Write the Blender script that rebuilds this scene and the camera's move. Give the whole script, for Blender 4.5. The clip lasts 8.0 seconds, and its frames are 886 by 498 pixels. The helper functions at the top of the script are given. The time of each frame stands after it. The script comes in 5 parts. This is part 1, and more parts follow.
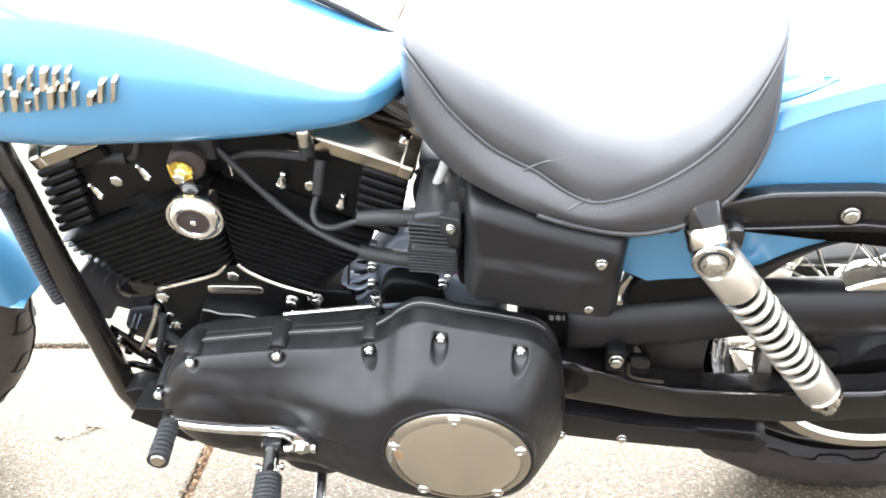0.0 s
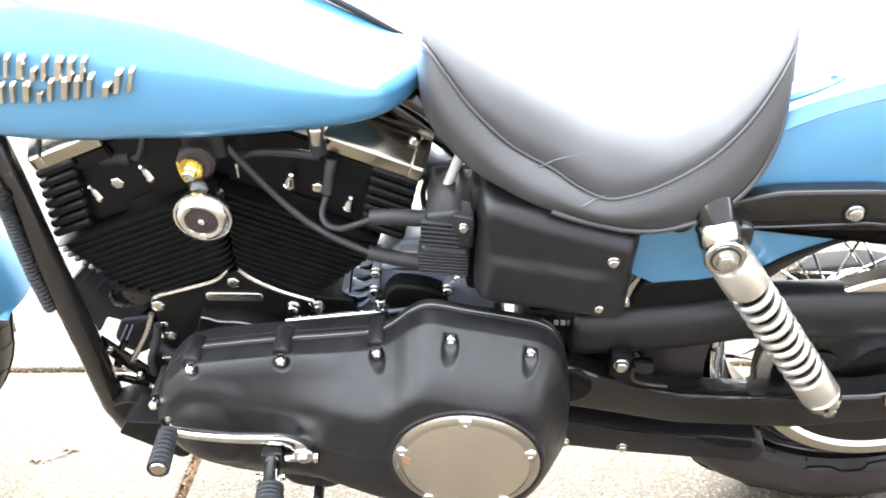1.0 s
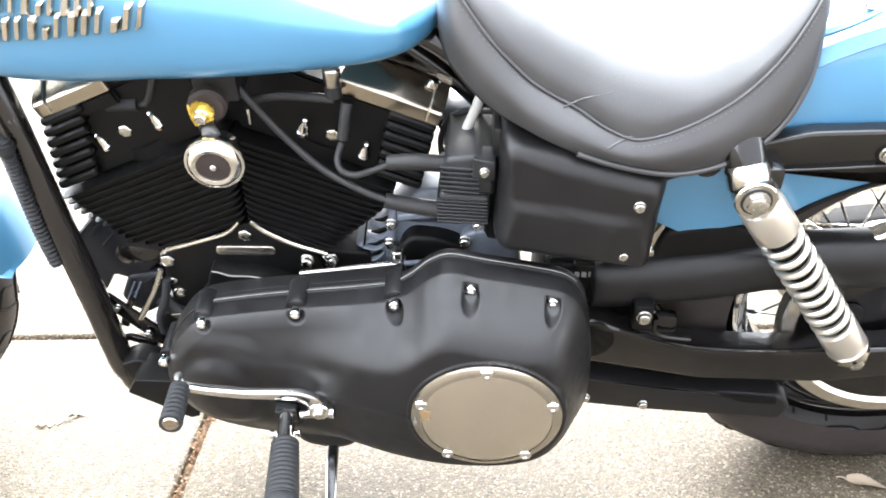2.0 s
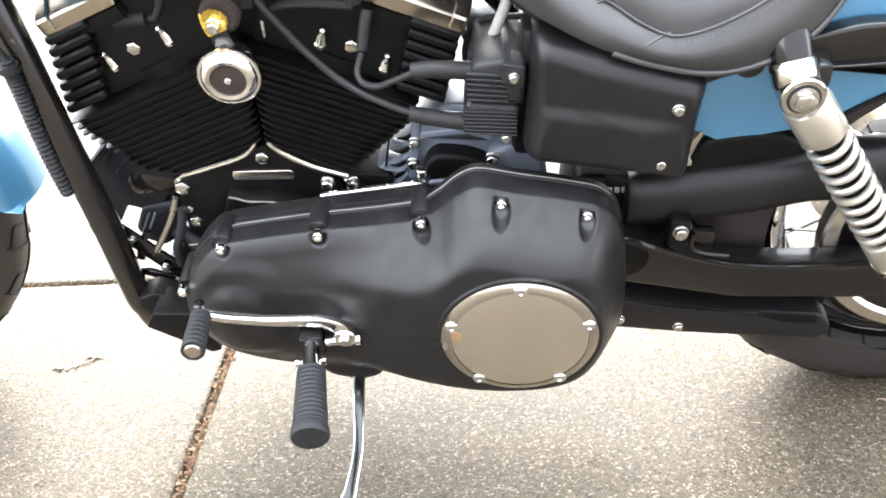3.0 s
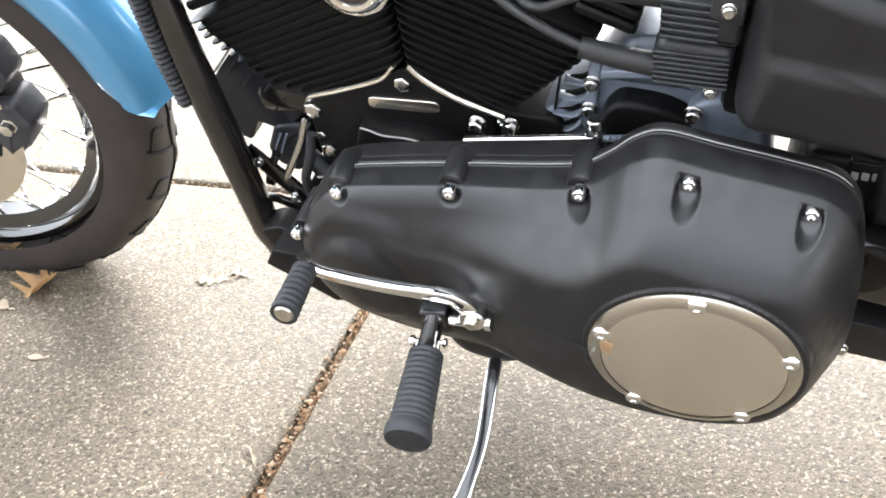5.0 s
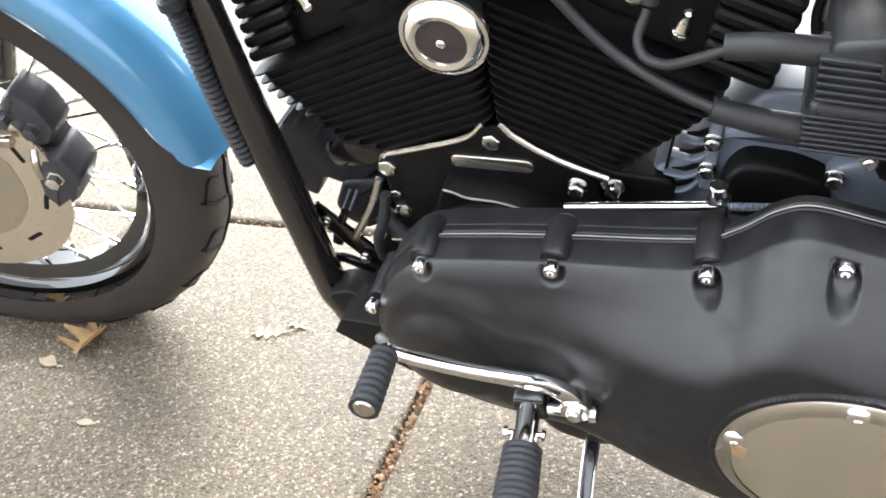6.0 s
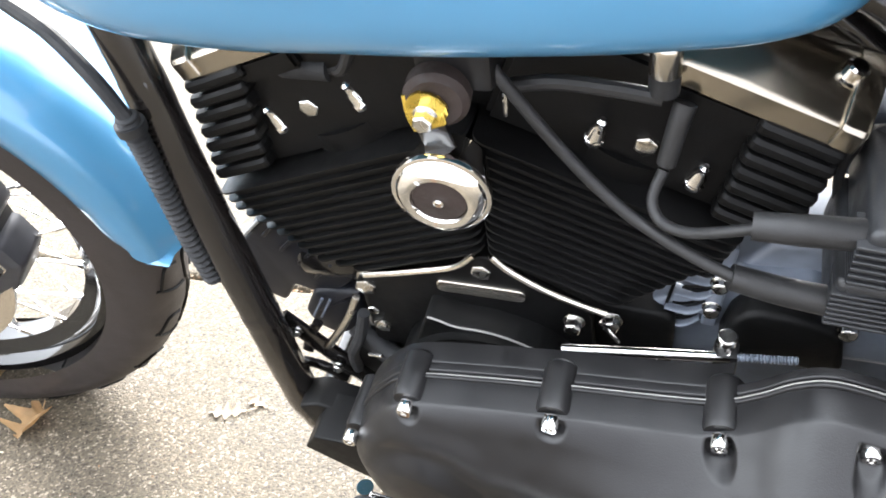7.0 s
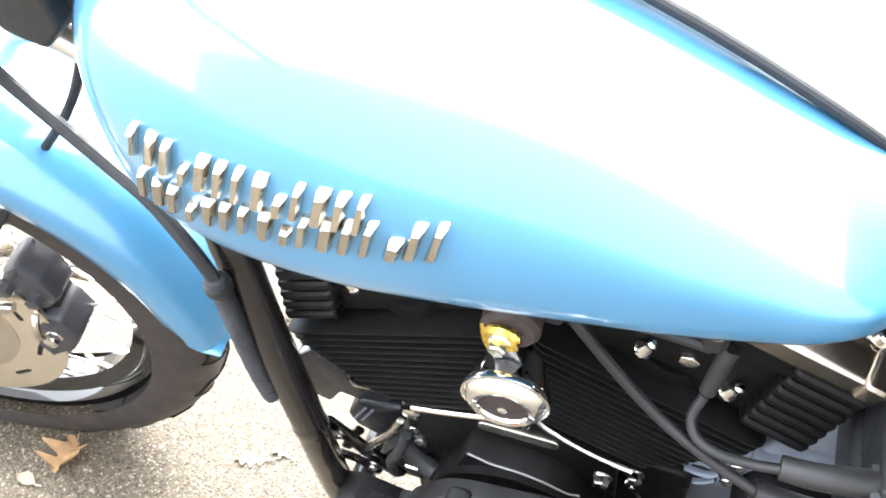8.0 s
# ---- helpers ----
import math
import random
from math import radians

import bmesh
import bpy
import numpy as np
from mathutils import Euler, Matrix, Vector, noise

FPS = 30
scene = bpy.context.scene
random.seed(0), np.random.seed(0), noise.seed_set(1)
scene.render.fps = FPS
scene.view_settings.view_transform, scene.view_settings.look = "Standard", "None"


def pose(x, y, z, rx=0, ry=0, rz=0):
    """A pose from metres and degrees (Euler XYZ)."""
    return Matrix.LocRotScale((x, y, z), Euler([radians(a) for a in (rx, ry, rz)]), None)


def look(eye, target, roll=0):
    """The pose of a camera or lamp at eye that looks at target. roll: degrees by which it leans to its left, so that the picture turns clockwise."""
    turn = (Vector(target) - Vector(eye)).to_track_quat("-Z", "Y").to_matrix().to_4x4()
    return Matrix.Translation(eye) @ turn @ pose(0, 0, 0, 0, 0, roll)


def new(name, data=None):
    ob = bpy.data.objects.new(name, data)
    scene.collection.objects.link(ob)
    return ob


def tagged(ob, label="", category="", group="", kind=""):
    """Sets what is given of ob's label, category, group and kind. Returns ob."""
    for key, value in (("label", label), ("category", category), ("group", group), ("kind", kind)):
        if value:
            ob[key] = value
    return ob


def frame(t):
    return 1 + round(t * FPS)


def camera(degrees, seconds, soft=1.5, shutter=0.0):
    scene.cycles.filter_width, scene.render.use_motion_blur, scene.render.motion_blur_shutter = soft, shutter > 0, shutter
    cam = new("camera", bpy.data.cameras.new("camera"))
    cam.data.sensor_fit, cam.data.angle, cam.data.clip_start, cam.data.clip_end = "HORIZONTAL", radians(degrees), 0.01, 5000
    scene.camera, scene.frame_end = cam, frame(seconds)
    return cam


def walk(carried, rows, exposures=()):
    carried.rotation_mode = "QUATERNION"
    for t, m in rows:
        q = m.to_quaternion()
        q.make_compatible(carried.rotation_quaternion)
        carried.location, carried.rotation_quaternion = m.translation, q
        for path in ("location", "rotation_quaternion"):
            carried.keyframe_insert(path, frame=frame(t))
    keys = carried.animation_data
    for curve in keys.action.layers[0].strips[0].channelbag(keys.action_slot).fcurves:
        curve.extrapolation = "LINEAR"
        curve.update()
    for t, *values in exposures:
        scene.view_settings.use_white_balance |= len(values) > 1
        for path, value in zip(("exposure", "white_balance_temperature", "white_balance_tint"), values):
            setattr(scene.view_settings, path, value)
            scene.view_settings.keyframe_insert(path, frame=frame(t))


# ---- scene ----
cam = camera(52.0, 8.0, 1.8)
PATH = [
    (0, (0.081, 0.002, 0.961), (-0.043, 1.793, 0.08), -2.2),
    (0.5, (0.041, -0.018, 0.939), (-0.014, 1.802, 0.112), -1.5),
    (1, (0.006, -0.022, 0.911), (0.001, 1.818, 0.125), -0.6),
    (1.2, (0.002, -0.019, 0.896), (0.0, 1.82, 0.111), -0.6),
    (2.3, (-0.037, -0.009, 0.844), (-0.029, 1.809, 0.01), -1.1),
    (2.5, (-0.046, -0.01, 0.83), (-0.037, 1.802, -0.016), -1.5),
    (3, (-0.045, 0.01, 0.794), (-0.062, 1.801, -0.096), -2.5),
    (3.5, (-0.029, 0.073, 0.767), (-0.177, 1.835, -0.169), -3.5),
    (4, (0.011, 0.148, 0.75), (-0.259, 1.875, -0.222), -3.1),
    (4.2, (0.019, 0.171, 0.736), (-0.317, 1.878, -0.251), -3.5),
    (5.3, (0.004, 0.276, 0.743), (-0.555, 1.877, -0.318), -4.4),
    (5.5, (-0.014, 0.294, 0.743), (-0.596, 1.889, -0.314), -5.4),
    (6, (-0.067, 0.35, 0.749), (-0.656, 1.95, -0.295), -5.3),
    (6.5, (-0.101, 0.41, 0.762), (-0.621, 2.027, -0.293), -4.4),
    (7, (-0.129, 0.453, 0.829), (-0.594, 2.064, -0.262), -3.0),
    (7.5, (-0.166, 0.478, 0.906), (-0.607, 2.058, -0.238), -0.4),
    (7.7, (-0.184, 0.47, 0.951), (-0.604, 2.052, -0.199), 1.2),
    (8, (-0.197, 0.483, 1.013), (-0.611, 2.037, -0.177), 2.2),
]
walk(cam, [(t, look(eye, target, roll)) for t, eye, target, roll in PATH],
     [(0.0, 2.62), (1.0, 2.62), (2.5, 2.58), (3.5, 2.36), (4.2, 2.32), (5.5, 2.2), (6.5, 2.1), (7.0, 2.42), (7.5, 2.72), (8.0, 2.75)])

# ---- light ----
SUN_EL, SUN_AZ = 38.0, -8.0          # the veiled sun stands behind the motorcycle
world = bpy.data.worlds.new("overcast_sky")
scene.world = world
world.use_nodes = True
wn = world.node_tree.nodes
sky = wn.new("ShaderNodeTexSky")
sky.sky_type = "NISHITA"
sky.sun_disc = False
sky.sun_elevation = radians(SUN_EL)
sky.sun_rotation = radians(SUN_AZ)
sky.air_density, sky.dust_density, sky.ozone_density = 1.0, 8.0, 1.0
cloud = wn.new("ShaderNodeMixRGB")          # a white cloud cover over the hazy sky
cloud.inputs[0].default_value = 0.75
# the cloud is a little brighter overhead than at the horizon
height = wn.new("ShaderNodeSeparateXYZ")
world.node_tree.links.new(wn.new("ShaderNodeTexCoord").outputs["Generated"], height.inputs[0])
fade = wn.new("ShaderNodeMapRange")
fade.inputs["To Min"].default_value, fade.inputs["To Max"].default_value = 0.8, 1.0
world.node_tree.links.new(height.outputs[2], fade.inputs["Value"])
overcast = wn.new("ShaderNodeVectorMath")
overcast.operation = "SCALE"
overcast.inputs[0].default_value = (18.6, 19.6, 21.0)
world.node_tree.links.new(fade.outputs[0], overcast.inputs["Scale"])
world.node_tree.links.new(overcast.outputs[0], cloud.inputs[2])
world.node_tree.links.new(sky.outputs[0], cloud.inputs[1])
world.node_tree.links.new(cloud.outputs[0], wn["Background"].inputs[0])
wn["Background"].inputs[1].default_value = 0.108
sun = new("sun", bpy.data.lights.new("sun", "SUN"))
sun.data.energy, sun.data.angle, sun.data.color = 3.3, radians(38), (1.0, 0.985, 0.96)
sun_dir = Vector((math.sin(radians(SUN_AZ)) * math.cos(radians(SUN_EL)), math.cos(radians(SUN_AZ)) * math.cos(radians(SUN_EL)), math.sin(radians(SUN_EL))))
sun.matrix_world = look(sun_dir * 20, (0, 0, 0))


# ---- materials ----
def material(name, color, rough=0.5, metal=0.0, coat=0.0, spread=0.25, grain=60.0, bump=0.0, bump_scale=300.0, rough_spread=0.12, specular=0.5):
    """A surface with colour and gloss varied at two scales and a fine relief."""
    m = bpy.data.materials.new(name)
    m.use_nodes = True
    n, l = m.node_tree.nodes, m.node_tree.links
    b = n["Principled BSDF"]
    tc = n.new("ShaderNodeTexCoord")
    big = n.new("ShaderNodeTexNoise")
    big.inputs["Scale"].default_value = grain * 0.12
    big.inputs["Detail"].default_value = 4
    fine = n.new("ShaderNodeTexNoise")
    fine.inputs["Scale"].default_value = grain
    fine.inputs["Detail"].default_value = 6
    l.new(tc.outputs["Object"], big.inputs["Vector"])
    l.new(tc.outputs["Object"], fine.inputs["Vector"])
    add = n.new("ShaderNodeMath")
    add.operation = "ADD"
    l.new(big.outputs["Fac"], add.inputs[0])
    l.new(fine.outputs["Fac"], add.inputs[1])
    ramp = n.new("ShaderNodeMapRange")
    ramp.inputs["From Min"].default_value, ramp.inputs["From Max"].default_value = 0.6, 1.4
    ramp.inputs["To Min"].default_value, ramp.inputs["To Max"].default_value = 1 - spread, 1 + spread
    l.new(add.outputs[0], ramp.inputs["Value"])
    mul = n.new("ShaderNodeVectorMath")
    mul.operation = "SCALE"
    mul.inputs[0].default_value = color
    l.new(ramp.outputs[0], mul.inputs["Scale"])
    l.new(mul.outputs[0], b.inputs["Base Color"])
    rr = n.new("ShaderNodeMapRange")
    rr.inputs["From Min"].default_value, rr.inputs["From Max"].default_value = 0.3, 0.7
    rr.inputs["To Min"].default_value, rr.inputs["To Max"].default_value = max(0.02, rough * (1 - rough_spread * 2)), min(1, rough * (1 + rough_spread * 2))
    l.new(fine.outputs["Fac"], rr.inputs["Value"])
    l.new(rr.outputs[0], b.inputs["Roughness"])
    b.inputs["Metallic"].default_value = metal
    b.inputs["Specular IOR Level"].default_value = specular
    b.inputs["Coat Weight"].default_value = coat
    b.inputs["Coat Roughness"].default_value = 0.04
    if bump:
        bt = n.new("ShaderNodeTexNoise")
        bt.inputs["Scale"].default_value = bump_scale
        bt.inputs["Detail"].default_value = 3
        l.new(tc.outputs["Object"], bt.inputs["Vector"])
        bp = n.new("ShaderNodeBump")
        bp.inputs["Strength"].default_value = bump
        bp.inputs["Distance"].default_value = 0.002
        l.new(bt.outputs["Fac"], bp.inputs["Height"])
        l.new(bp.outputs[0], b.inputs["Normal"])
    return m


def leather_material():
    m = material("black_leather", (0.031, 0.031, 0.033), 0.44, spread=0.2, grain=30, specular=1.0)
    n, l = m.node_tree.nodes, m.node_tree.links
    v = n.new("ShaderNodeTexVoronoi")
    v.inputs["Scale"].default_value = 900
    tc = n.new("ShaderNodeTexCoord")
    l.new(tc.outputs["Object"], v.inputs["Vector"])
    bp = n.new("ShaderNodeBump")
    bp.inputs["Strength"].default_value, bp.inputs["Distance"].default_value = 0.25, 0.0006
    l.new(v.outputs["Distance"], bp.inputs["Height"])
    l.new(bp.outputs[0], n["Principled BSDF"].inputs["Normal"])
    return m


def concrete_material():
    """Damp exposed-aggregate concrete: pebbles of several colours in grey-tan cement."""
    m = bpy.data.materials.new("exposed_aggregate")
    m.use_nodes = True
    n, l = m.node_tree.nodes, m.node_tree.links
    b = n["Principled BSDF"]
    tc = n.new("ShaderNodeTexCoord")
    warp = n.new("ShaderNodeTexNoise")
    warp.inputs["Scale"].default_value = 90
    l.new(tc.outputs["Object"], warp.inputs["Vector"])
    mixv = n.new("ShaderNodeMixRGB")
    mixv.blend_type = "LINEAR_LIGHT"
    mixv.inputs[0].default_value = 0.006
    l.new(tc.outputs["Object"], mixv.inputs[1])
    l.new(warp.outputs["Color"], mixv.inputs[2])
    v = n.new("ShaderNodeTexVoronoi")
    v.inputs["Scale"].default_value = 290
    l.new(mixv.outputs[0], v.inputs["Vector"])
    hue = n.new("ShaderNodeValToRGB")
    e = hue.color_ramp.elements
    e[0].position, e[0].color = 0.0, (0.016, 0.0115, 0.0075, 1)
    e[1].position, e[1].color = 1.0, (0.27, 0.232, 0.178, 1)
    for p, c in ((0.25, (0.045, 0.0342, 0.0220, 1)), (0.5, (0.077, 0.061, 0.0405, 1)), (0.80, (0.133, 0.109, 0.076, 1))):
        k = e.new(p)
        k.color = c
    sep = n.new("ShaderNodeSeparateColor")
    l.new(v.outputs["Color"], sep.inputs[0])
    l.new(sep.outputs[0], hue.inputs[0])
    edge = n.new("ShaderNodeMapRange")
    edge.inputs["From Min"].default_value, edge.inputs["From Max"].default_value = 0.35, 0.7
    l.new(v.outputs["Distance"], edge.inputs["Value"])
    cem = n.new("ShaderNodeMixRGB")
    cem.inputs[2].default_value = (0.0705, 0.0575, 0.0392, 1)
    l.new(edge.outputs[0], cem.inputs[0])
    l.new(hue.outputs[0], cem.inputs[1])
    big = n.new("ShaderNodeTexNoise")
    big.inputs["Scale"].default_value, big.inputs["Detail"].default_value = 3.0, 6
    l.new(tc.outputs["Object"], big.inputs["Vector"])
    tone = n.new("ShaderNodeMapRange")
    tone.inputs["From Min"].default_value, tone.inputs["From Max"].default_value = 0.3, 0.7
    tone.inputs["To Min"].default_value, tone.inputs["To Max"].default_value = 0.8, 1.15
    l.new(big.outputs["Fac"], tone.inputs["Value"])
    mul = n.new("ShaderNodeVectorMath")
    mul.operation = "SCALE"
    l.new(cem.outputs[0], mul.inputs[0])
    l.new(tone.outputs[0], mul.inputs["Scale"])
    l.new(mul.outputs[0], b.inputs["Base Color"])
    rr = n.new("ShaderNodeMapRange")
    rr.inputs["To Min"].default_value, rr.inputs["To Max"].default_value = 0.55, 0.8
    b.inputs["Specular IOR Level"].default_value = 0.3
    l.new(big.outputs["Fac"], rr.inputs["Value"])
    l.new(rr.outputs[0], b.inputs["Roughness"])
    bp = n.new("ShaderNodeBump")
    bp.invert = True
    bp.inputs["Strength"].default_value, bp.inputs["Distance"].default_value = 0.55, 0.002
    l.new(v.outputs["Distance"], bp.inputs["Height"])
    l.new(bp.outputs[0], b.inputs["Normal"])
    return m


def litter_material():
    m = material("joint_litter", (0.2, 0.11, 0.05), 0.8, spread=0.3, grain=90)
    n, l = m.node_tree.nodes, m.node_tree.links
    g = n.new("ShaderNodeNewGeometry")
    r = n.new("ShaderNodeValToRGB")
    e = r.color_ramp.elements
    e[0].color, e[1].color = (0.10, 0.05, 0.022, 1), (0.34, 0.27, 0.19, 1)
    k = e.new(0.6)
    k.color = (0.20, 0.11, 0.05, 1)
    l.new(g.outputs["Random Per Island"], r.inputs[0])
    l.new(r.outputs[0], n["Principled BSDF"].inputs["Base Color"])
    return m


BLUE = material("pearl_blue_paint", (0.080, 0.275, 0.475), 0.36, 0.30, 1.0, 0.04, 25, rough_spread=0.05)
BLUE.node_tree.nodes["Principled BSDF"].inputs["Coat Roughness"].default_value = 0.09
BLUE.node_tree.nodes["Principled BSDF"].inputs["Coat IOR"].default_value = 1.7          # a thick clear coat
SATIN = material("satin_black_coating", (0.0095, 0.0092, 0.0098), 0.40, 0.0, 0.0, 0.2, 45, 0.10, 900, specular=0.42)
GLOSS = material("gloss_black_enamel", (0.0055, 0.005, 0.005), 0.2, 0.0, 0.45, 0.2, 40, specular=0.45)
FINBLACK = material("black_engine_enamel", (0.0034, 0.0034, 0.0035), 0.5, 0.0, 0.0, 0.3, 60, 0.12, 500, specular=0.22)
# a warmer, slightly lighter black than the other gloss enamel
FRAMEBLACK = material("warm_gloss_black_frame_enamel", (0.010, 0.0085, 0.008), 0.22, 0.0, 0.6, 0.25, 40, specular=0.5)
RIMBLACK = material("gloss_black_rim_enamel", (0.004, 0.004, 0.0042), 0.10, 0.0, 0.6, 0.2, 40, specular=0.5)
CASE = material("grey_black_casting", (0.165, 0.188, 0.230), 0.42, 0.25, 0.0, 0.25, 60, 0.05, 500)
CHROME = material("chrome", (0.86, 0.85, 0.83), 0.07, 1.0, 0.0, 0.04, 40)
BRUSHED = material("brushed_steel", (0.90, 0.84, 0.745), 0.27, 1.0, 0.0, 0.02, 9, rough_spread=0.0)
POLISHED = material("polished_alloy", (0.62, 0.59, 0.53), 0.18, 1.0, 0.0, 0.08, 50)
SILVER = material("silver_spring_paint", (0.74, 0.70, 0.63), 0.32, 0.85, 0.0, 0.03, 9, rough_spread=0.0)
ROCKER = material("dull_polished_alloy", (0.46, 0.415, 0.345), 0.22, 1.0, 0.0, 0.04, 6, rough_spread=0.0)
STEEL = material("zinc_plated_steel", (0.62, 0.61, 0.58), 0.24, 1.0, 0.0, 0.1, 60)
ZINC = material("yellow_zinc", (0.78, 0.58, 0.12), 0.28, 1.0, 0.0, 0.3, 90)
RUST = material("brown_rubber_grommet", (0.030, 0.020, 0.017), 0.7, 0.0, 0.0, 0.4, 90, 0.3)
RUBBER = material("black_rubber", (0.019, 0.020, 0.022), 0.62, 0.0, 0.0, 0.2, 70, 0.2, 500, specular=0.4)
TYRE = material("tyre_rubber", (0.030, 0.0245, 0.0225), 0.55, 0.0, 0.0, 0.25, 30, 0.2, 400)
PLASTIC = material("dark_grey_plastic", (0.018, 0.019, 0.021), 0.45, 0.0, 0.0, 0.2, 60, 0.15, 700)
WIRE = material("grey_wire_sleeve", (0.017, 0.017, 0.0175), 0.55, 0.0, 0.0, 0.2, 60, 0.1, 500)
LEATHER = leather_material()
THREAD = material("grey_thread", (0.12, 0.12, 0.125), 0.6, 0.0, 0.0, 0.2, 80)
CONCRETE = concrete_material()
SOIL = material("joint_soil", (0.13, 0.075, 0.04), 0.9, 0.0, 0.0, 0.5, 60, 0.6, 200)
CHIP = litter_material()
LEAF = material("dry_oak_leaf", (0.46, 0.30, 0.15), 0.6, 0.0, 0.0, 0.3, 70, 0.3, 120)
PALE = material("pale_dry_leaf", (0.44, 0.36, 0.27), 0.6, 0.0, 0.0, 0.2, 70, 0.3, 120)
GRIME = material("tan_grime", (0.34, 0.22, 0.12), 0.5, 0.3, 0.0, 0.3, 120)
CALIPER = material("charcoal_caliper_paint", (0.045, 0.046, 0.052), 0.42, 0.1, 0.0, 0.15, 60, 0.1, 500)
NAVY = material("blue_black_plastic", (0.009, 0.010, 0.014), 0.38, 0.0, 0.0, 0.2, 60, 0.05, 500, specular=0.35)
SEALGREY = material("grey_gasket_edge", (0.30, 0.295, 0.28), 0.5, 0.2, 0.0, 0.1, 60)


# ---- mesh helpers ----
def part(name, bm, mat, parent=None, label="", smooth=35.0):
    """Links a bmesh as one mesh object under a thing or a part."""
    bmesh.ops.recalc_face_normals(bm, faces=bm.faces)
    for f in bm.faces:
        f.smooth = True
    for e in bm.edges:
        if len(e.link_faces) == 2 and e.calc_face_angle(0) > radians(smooth):
            e.smooth = False
    me = bpy.data.meshes.new(name)
    bm.to_mesh(me)
    bm.free()
    me.materials.append(mat)
    ob = new(name, me)
    if parent is not None:
        ob.parent = parent
    return tagged(ob, label)


def share(name, ob, parent, m=None):
    """Another piece on the same mesh."""
    k = new(name, ob.data)
    k.parent = parent
    if m is not None:
        k.matrix_basis = m
    return k


def spline(points, n):
    """n points along a smooth curve through the given ones."""
    p = [Vector(q) for q in points]
    if len(p) < 3:
        return [p[0].lerp(p[-1], i / (n - 1)) for i in range(n)]
    q = [p[0] * 2 - p[1]] + p + [p[-1] * 2 - p[-2]]
    out = []
    for i in range(n):
        s = i / (n - 1) * (len(p) - 1)
        k = min(int(s), len(p) - 2)
        t = s - k
        a, b, c, d = q[k:k + 4]
        out.append(0.5 * (2 * b + (c - a) * t + (2 * a - 5 * b + 4 * c - d) * t * t + (3 * b - a - 3 * c + d) * t ** 3))
    return out


def closed(points, n):
    """n points along a smooth closed curve in a plane."""
    p = [Vector((a, b, 0)) for a, b in points]
    out = []
    for i in range(n):
        s = i / n * len(p)
        k = int(s)
        t = s - k
        a, b, c, d = (p[(k + j) % len(p)] for j in (-1, 0, 1, 2))
        out.append(0.5 * (2 * b + (c - a) * t + (2 * a - 5 * b + 4 * c - d) * t * t + (3 * b - a - 3 * c + d) * t ** 3))
    return [(v.x, v.y) for v in out]


def rounded(points, r, k=5):
    """A polygon with its corners rounded."""
    out, n = [], len(points)
    for i in range(n):
        a, b, c = Vector(points[i - 1]), Vector(points[i]), Vector(points[(i + 1) % n])
        d = min(r, (a - b).length * 0.45, (c - b).length * 0.45)
        s, e = b + (a - b).normalized() * d, b + (c - b).normalized() * d
        for j in range(k + 1):
            t = j / k
            q = s * (1 - t) ** 2 + b * 2 * t * (1 - t) + e * t * t
            out.append((q.x, q.y))
    return out


def loft(rings, close=True, cap=True):
    bm = bmesh.new()
    vs = [[bm.verts.new(p) for p in ring] for ring in rings]
    for a, b in zip(vs, vs[1:]):
        n = len(a)
        for i in range(n if close else n - 1):
            j = (i + 1) % n
            bm.faces.new((a[i], a[j], b[j], b[i]))
    if cap and close:
        bm.faces.new(vs[0][::-1])
        bm.faces.new(vs[-1])
    return bm


def tube(points, r, n=40, seg=12, r_end=None, wave=None):
    """A round bar along a smooth curve. wave: a function of the share of its length that scales the radius."""
    p = spline(points, n)
    rings, side = [], None
    for i, c in enumerate(p):
        t = (p[min(i + 1, n - 1)] - p[max(i - 1, 0)]).normalized()
        if side is None:
            side = t.orthogonal().normalized()
        side = (side - t * side.dot(t)).normalized()
        up = t.cross(side)
        s = i / (n - 1)
        rad = (r + ((r_end if r_end is not None else r) - r) * s) * (wave(s) if wave else 1)
        rings.append([c + (side * math.cos(a) + up * math.sin(a)) * rad for a in (2 * math.pi * k / seg for k in range(seg))])
    return loft(rings)


def lathe(profile, origin, axis, seg=32, cap=True):
    """A turned body: rows of (distance along the axis, radius)."""
    axis = Vector(axis).normalized()
    o = Vector(origin)
    a = axis.orthogonal().normalized()
    b = axis.cross(a)
    rings = [[o + axis * d + (a * math.cos(t) + b * math.sin(t)) * max(r, 0.0002) for t in (2 * math.pi * k / seg for k in range(seg))] for d, r in profile]
    return loft(rings, True, cap)


def prism(outline, y0, y1, edge=0.004, steps=3):
    """An outline in x and z, drawn out from y0 (inner) to y1 (outer) with a rounded outer edge."""
    c = Vector((sum(p[0] for p in outline) / len(outline), sum(p[1] for p in outline) / len(outline)))
    n = len(outline)
    area = sum(outline[i][0] * outline[(i + 1) % n][1] - outline[(i + 1) % n][0] * outline[i][1] for i in range(n))
    sgn = 1 if area > 0 else -1
    norm = []
    for i in range(n):
        a, b = Vector(outline[i - 1]), Vector(outline[(i + 1) % n])
        t = (b - a).normalized()
        norm.append(Vector((-t.y, t.x)) * sgn)
    d = 1 if y1 > y0 else -1
    rings = [[(p[0], y0, p[1]) for p in outline]]
    for k in range(steps + 1):
        t = k / steps * math.pi / 2
        ins, y = edge * (1 - math.cos(t)), y1 - d * edge * (1 - math.sin(t))
        rings.append([(p[0] + q.x * ins, y, p[1] + q.y * ins) for p, q in zip(outline, norm)])
    return loft(rings)


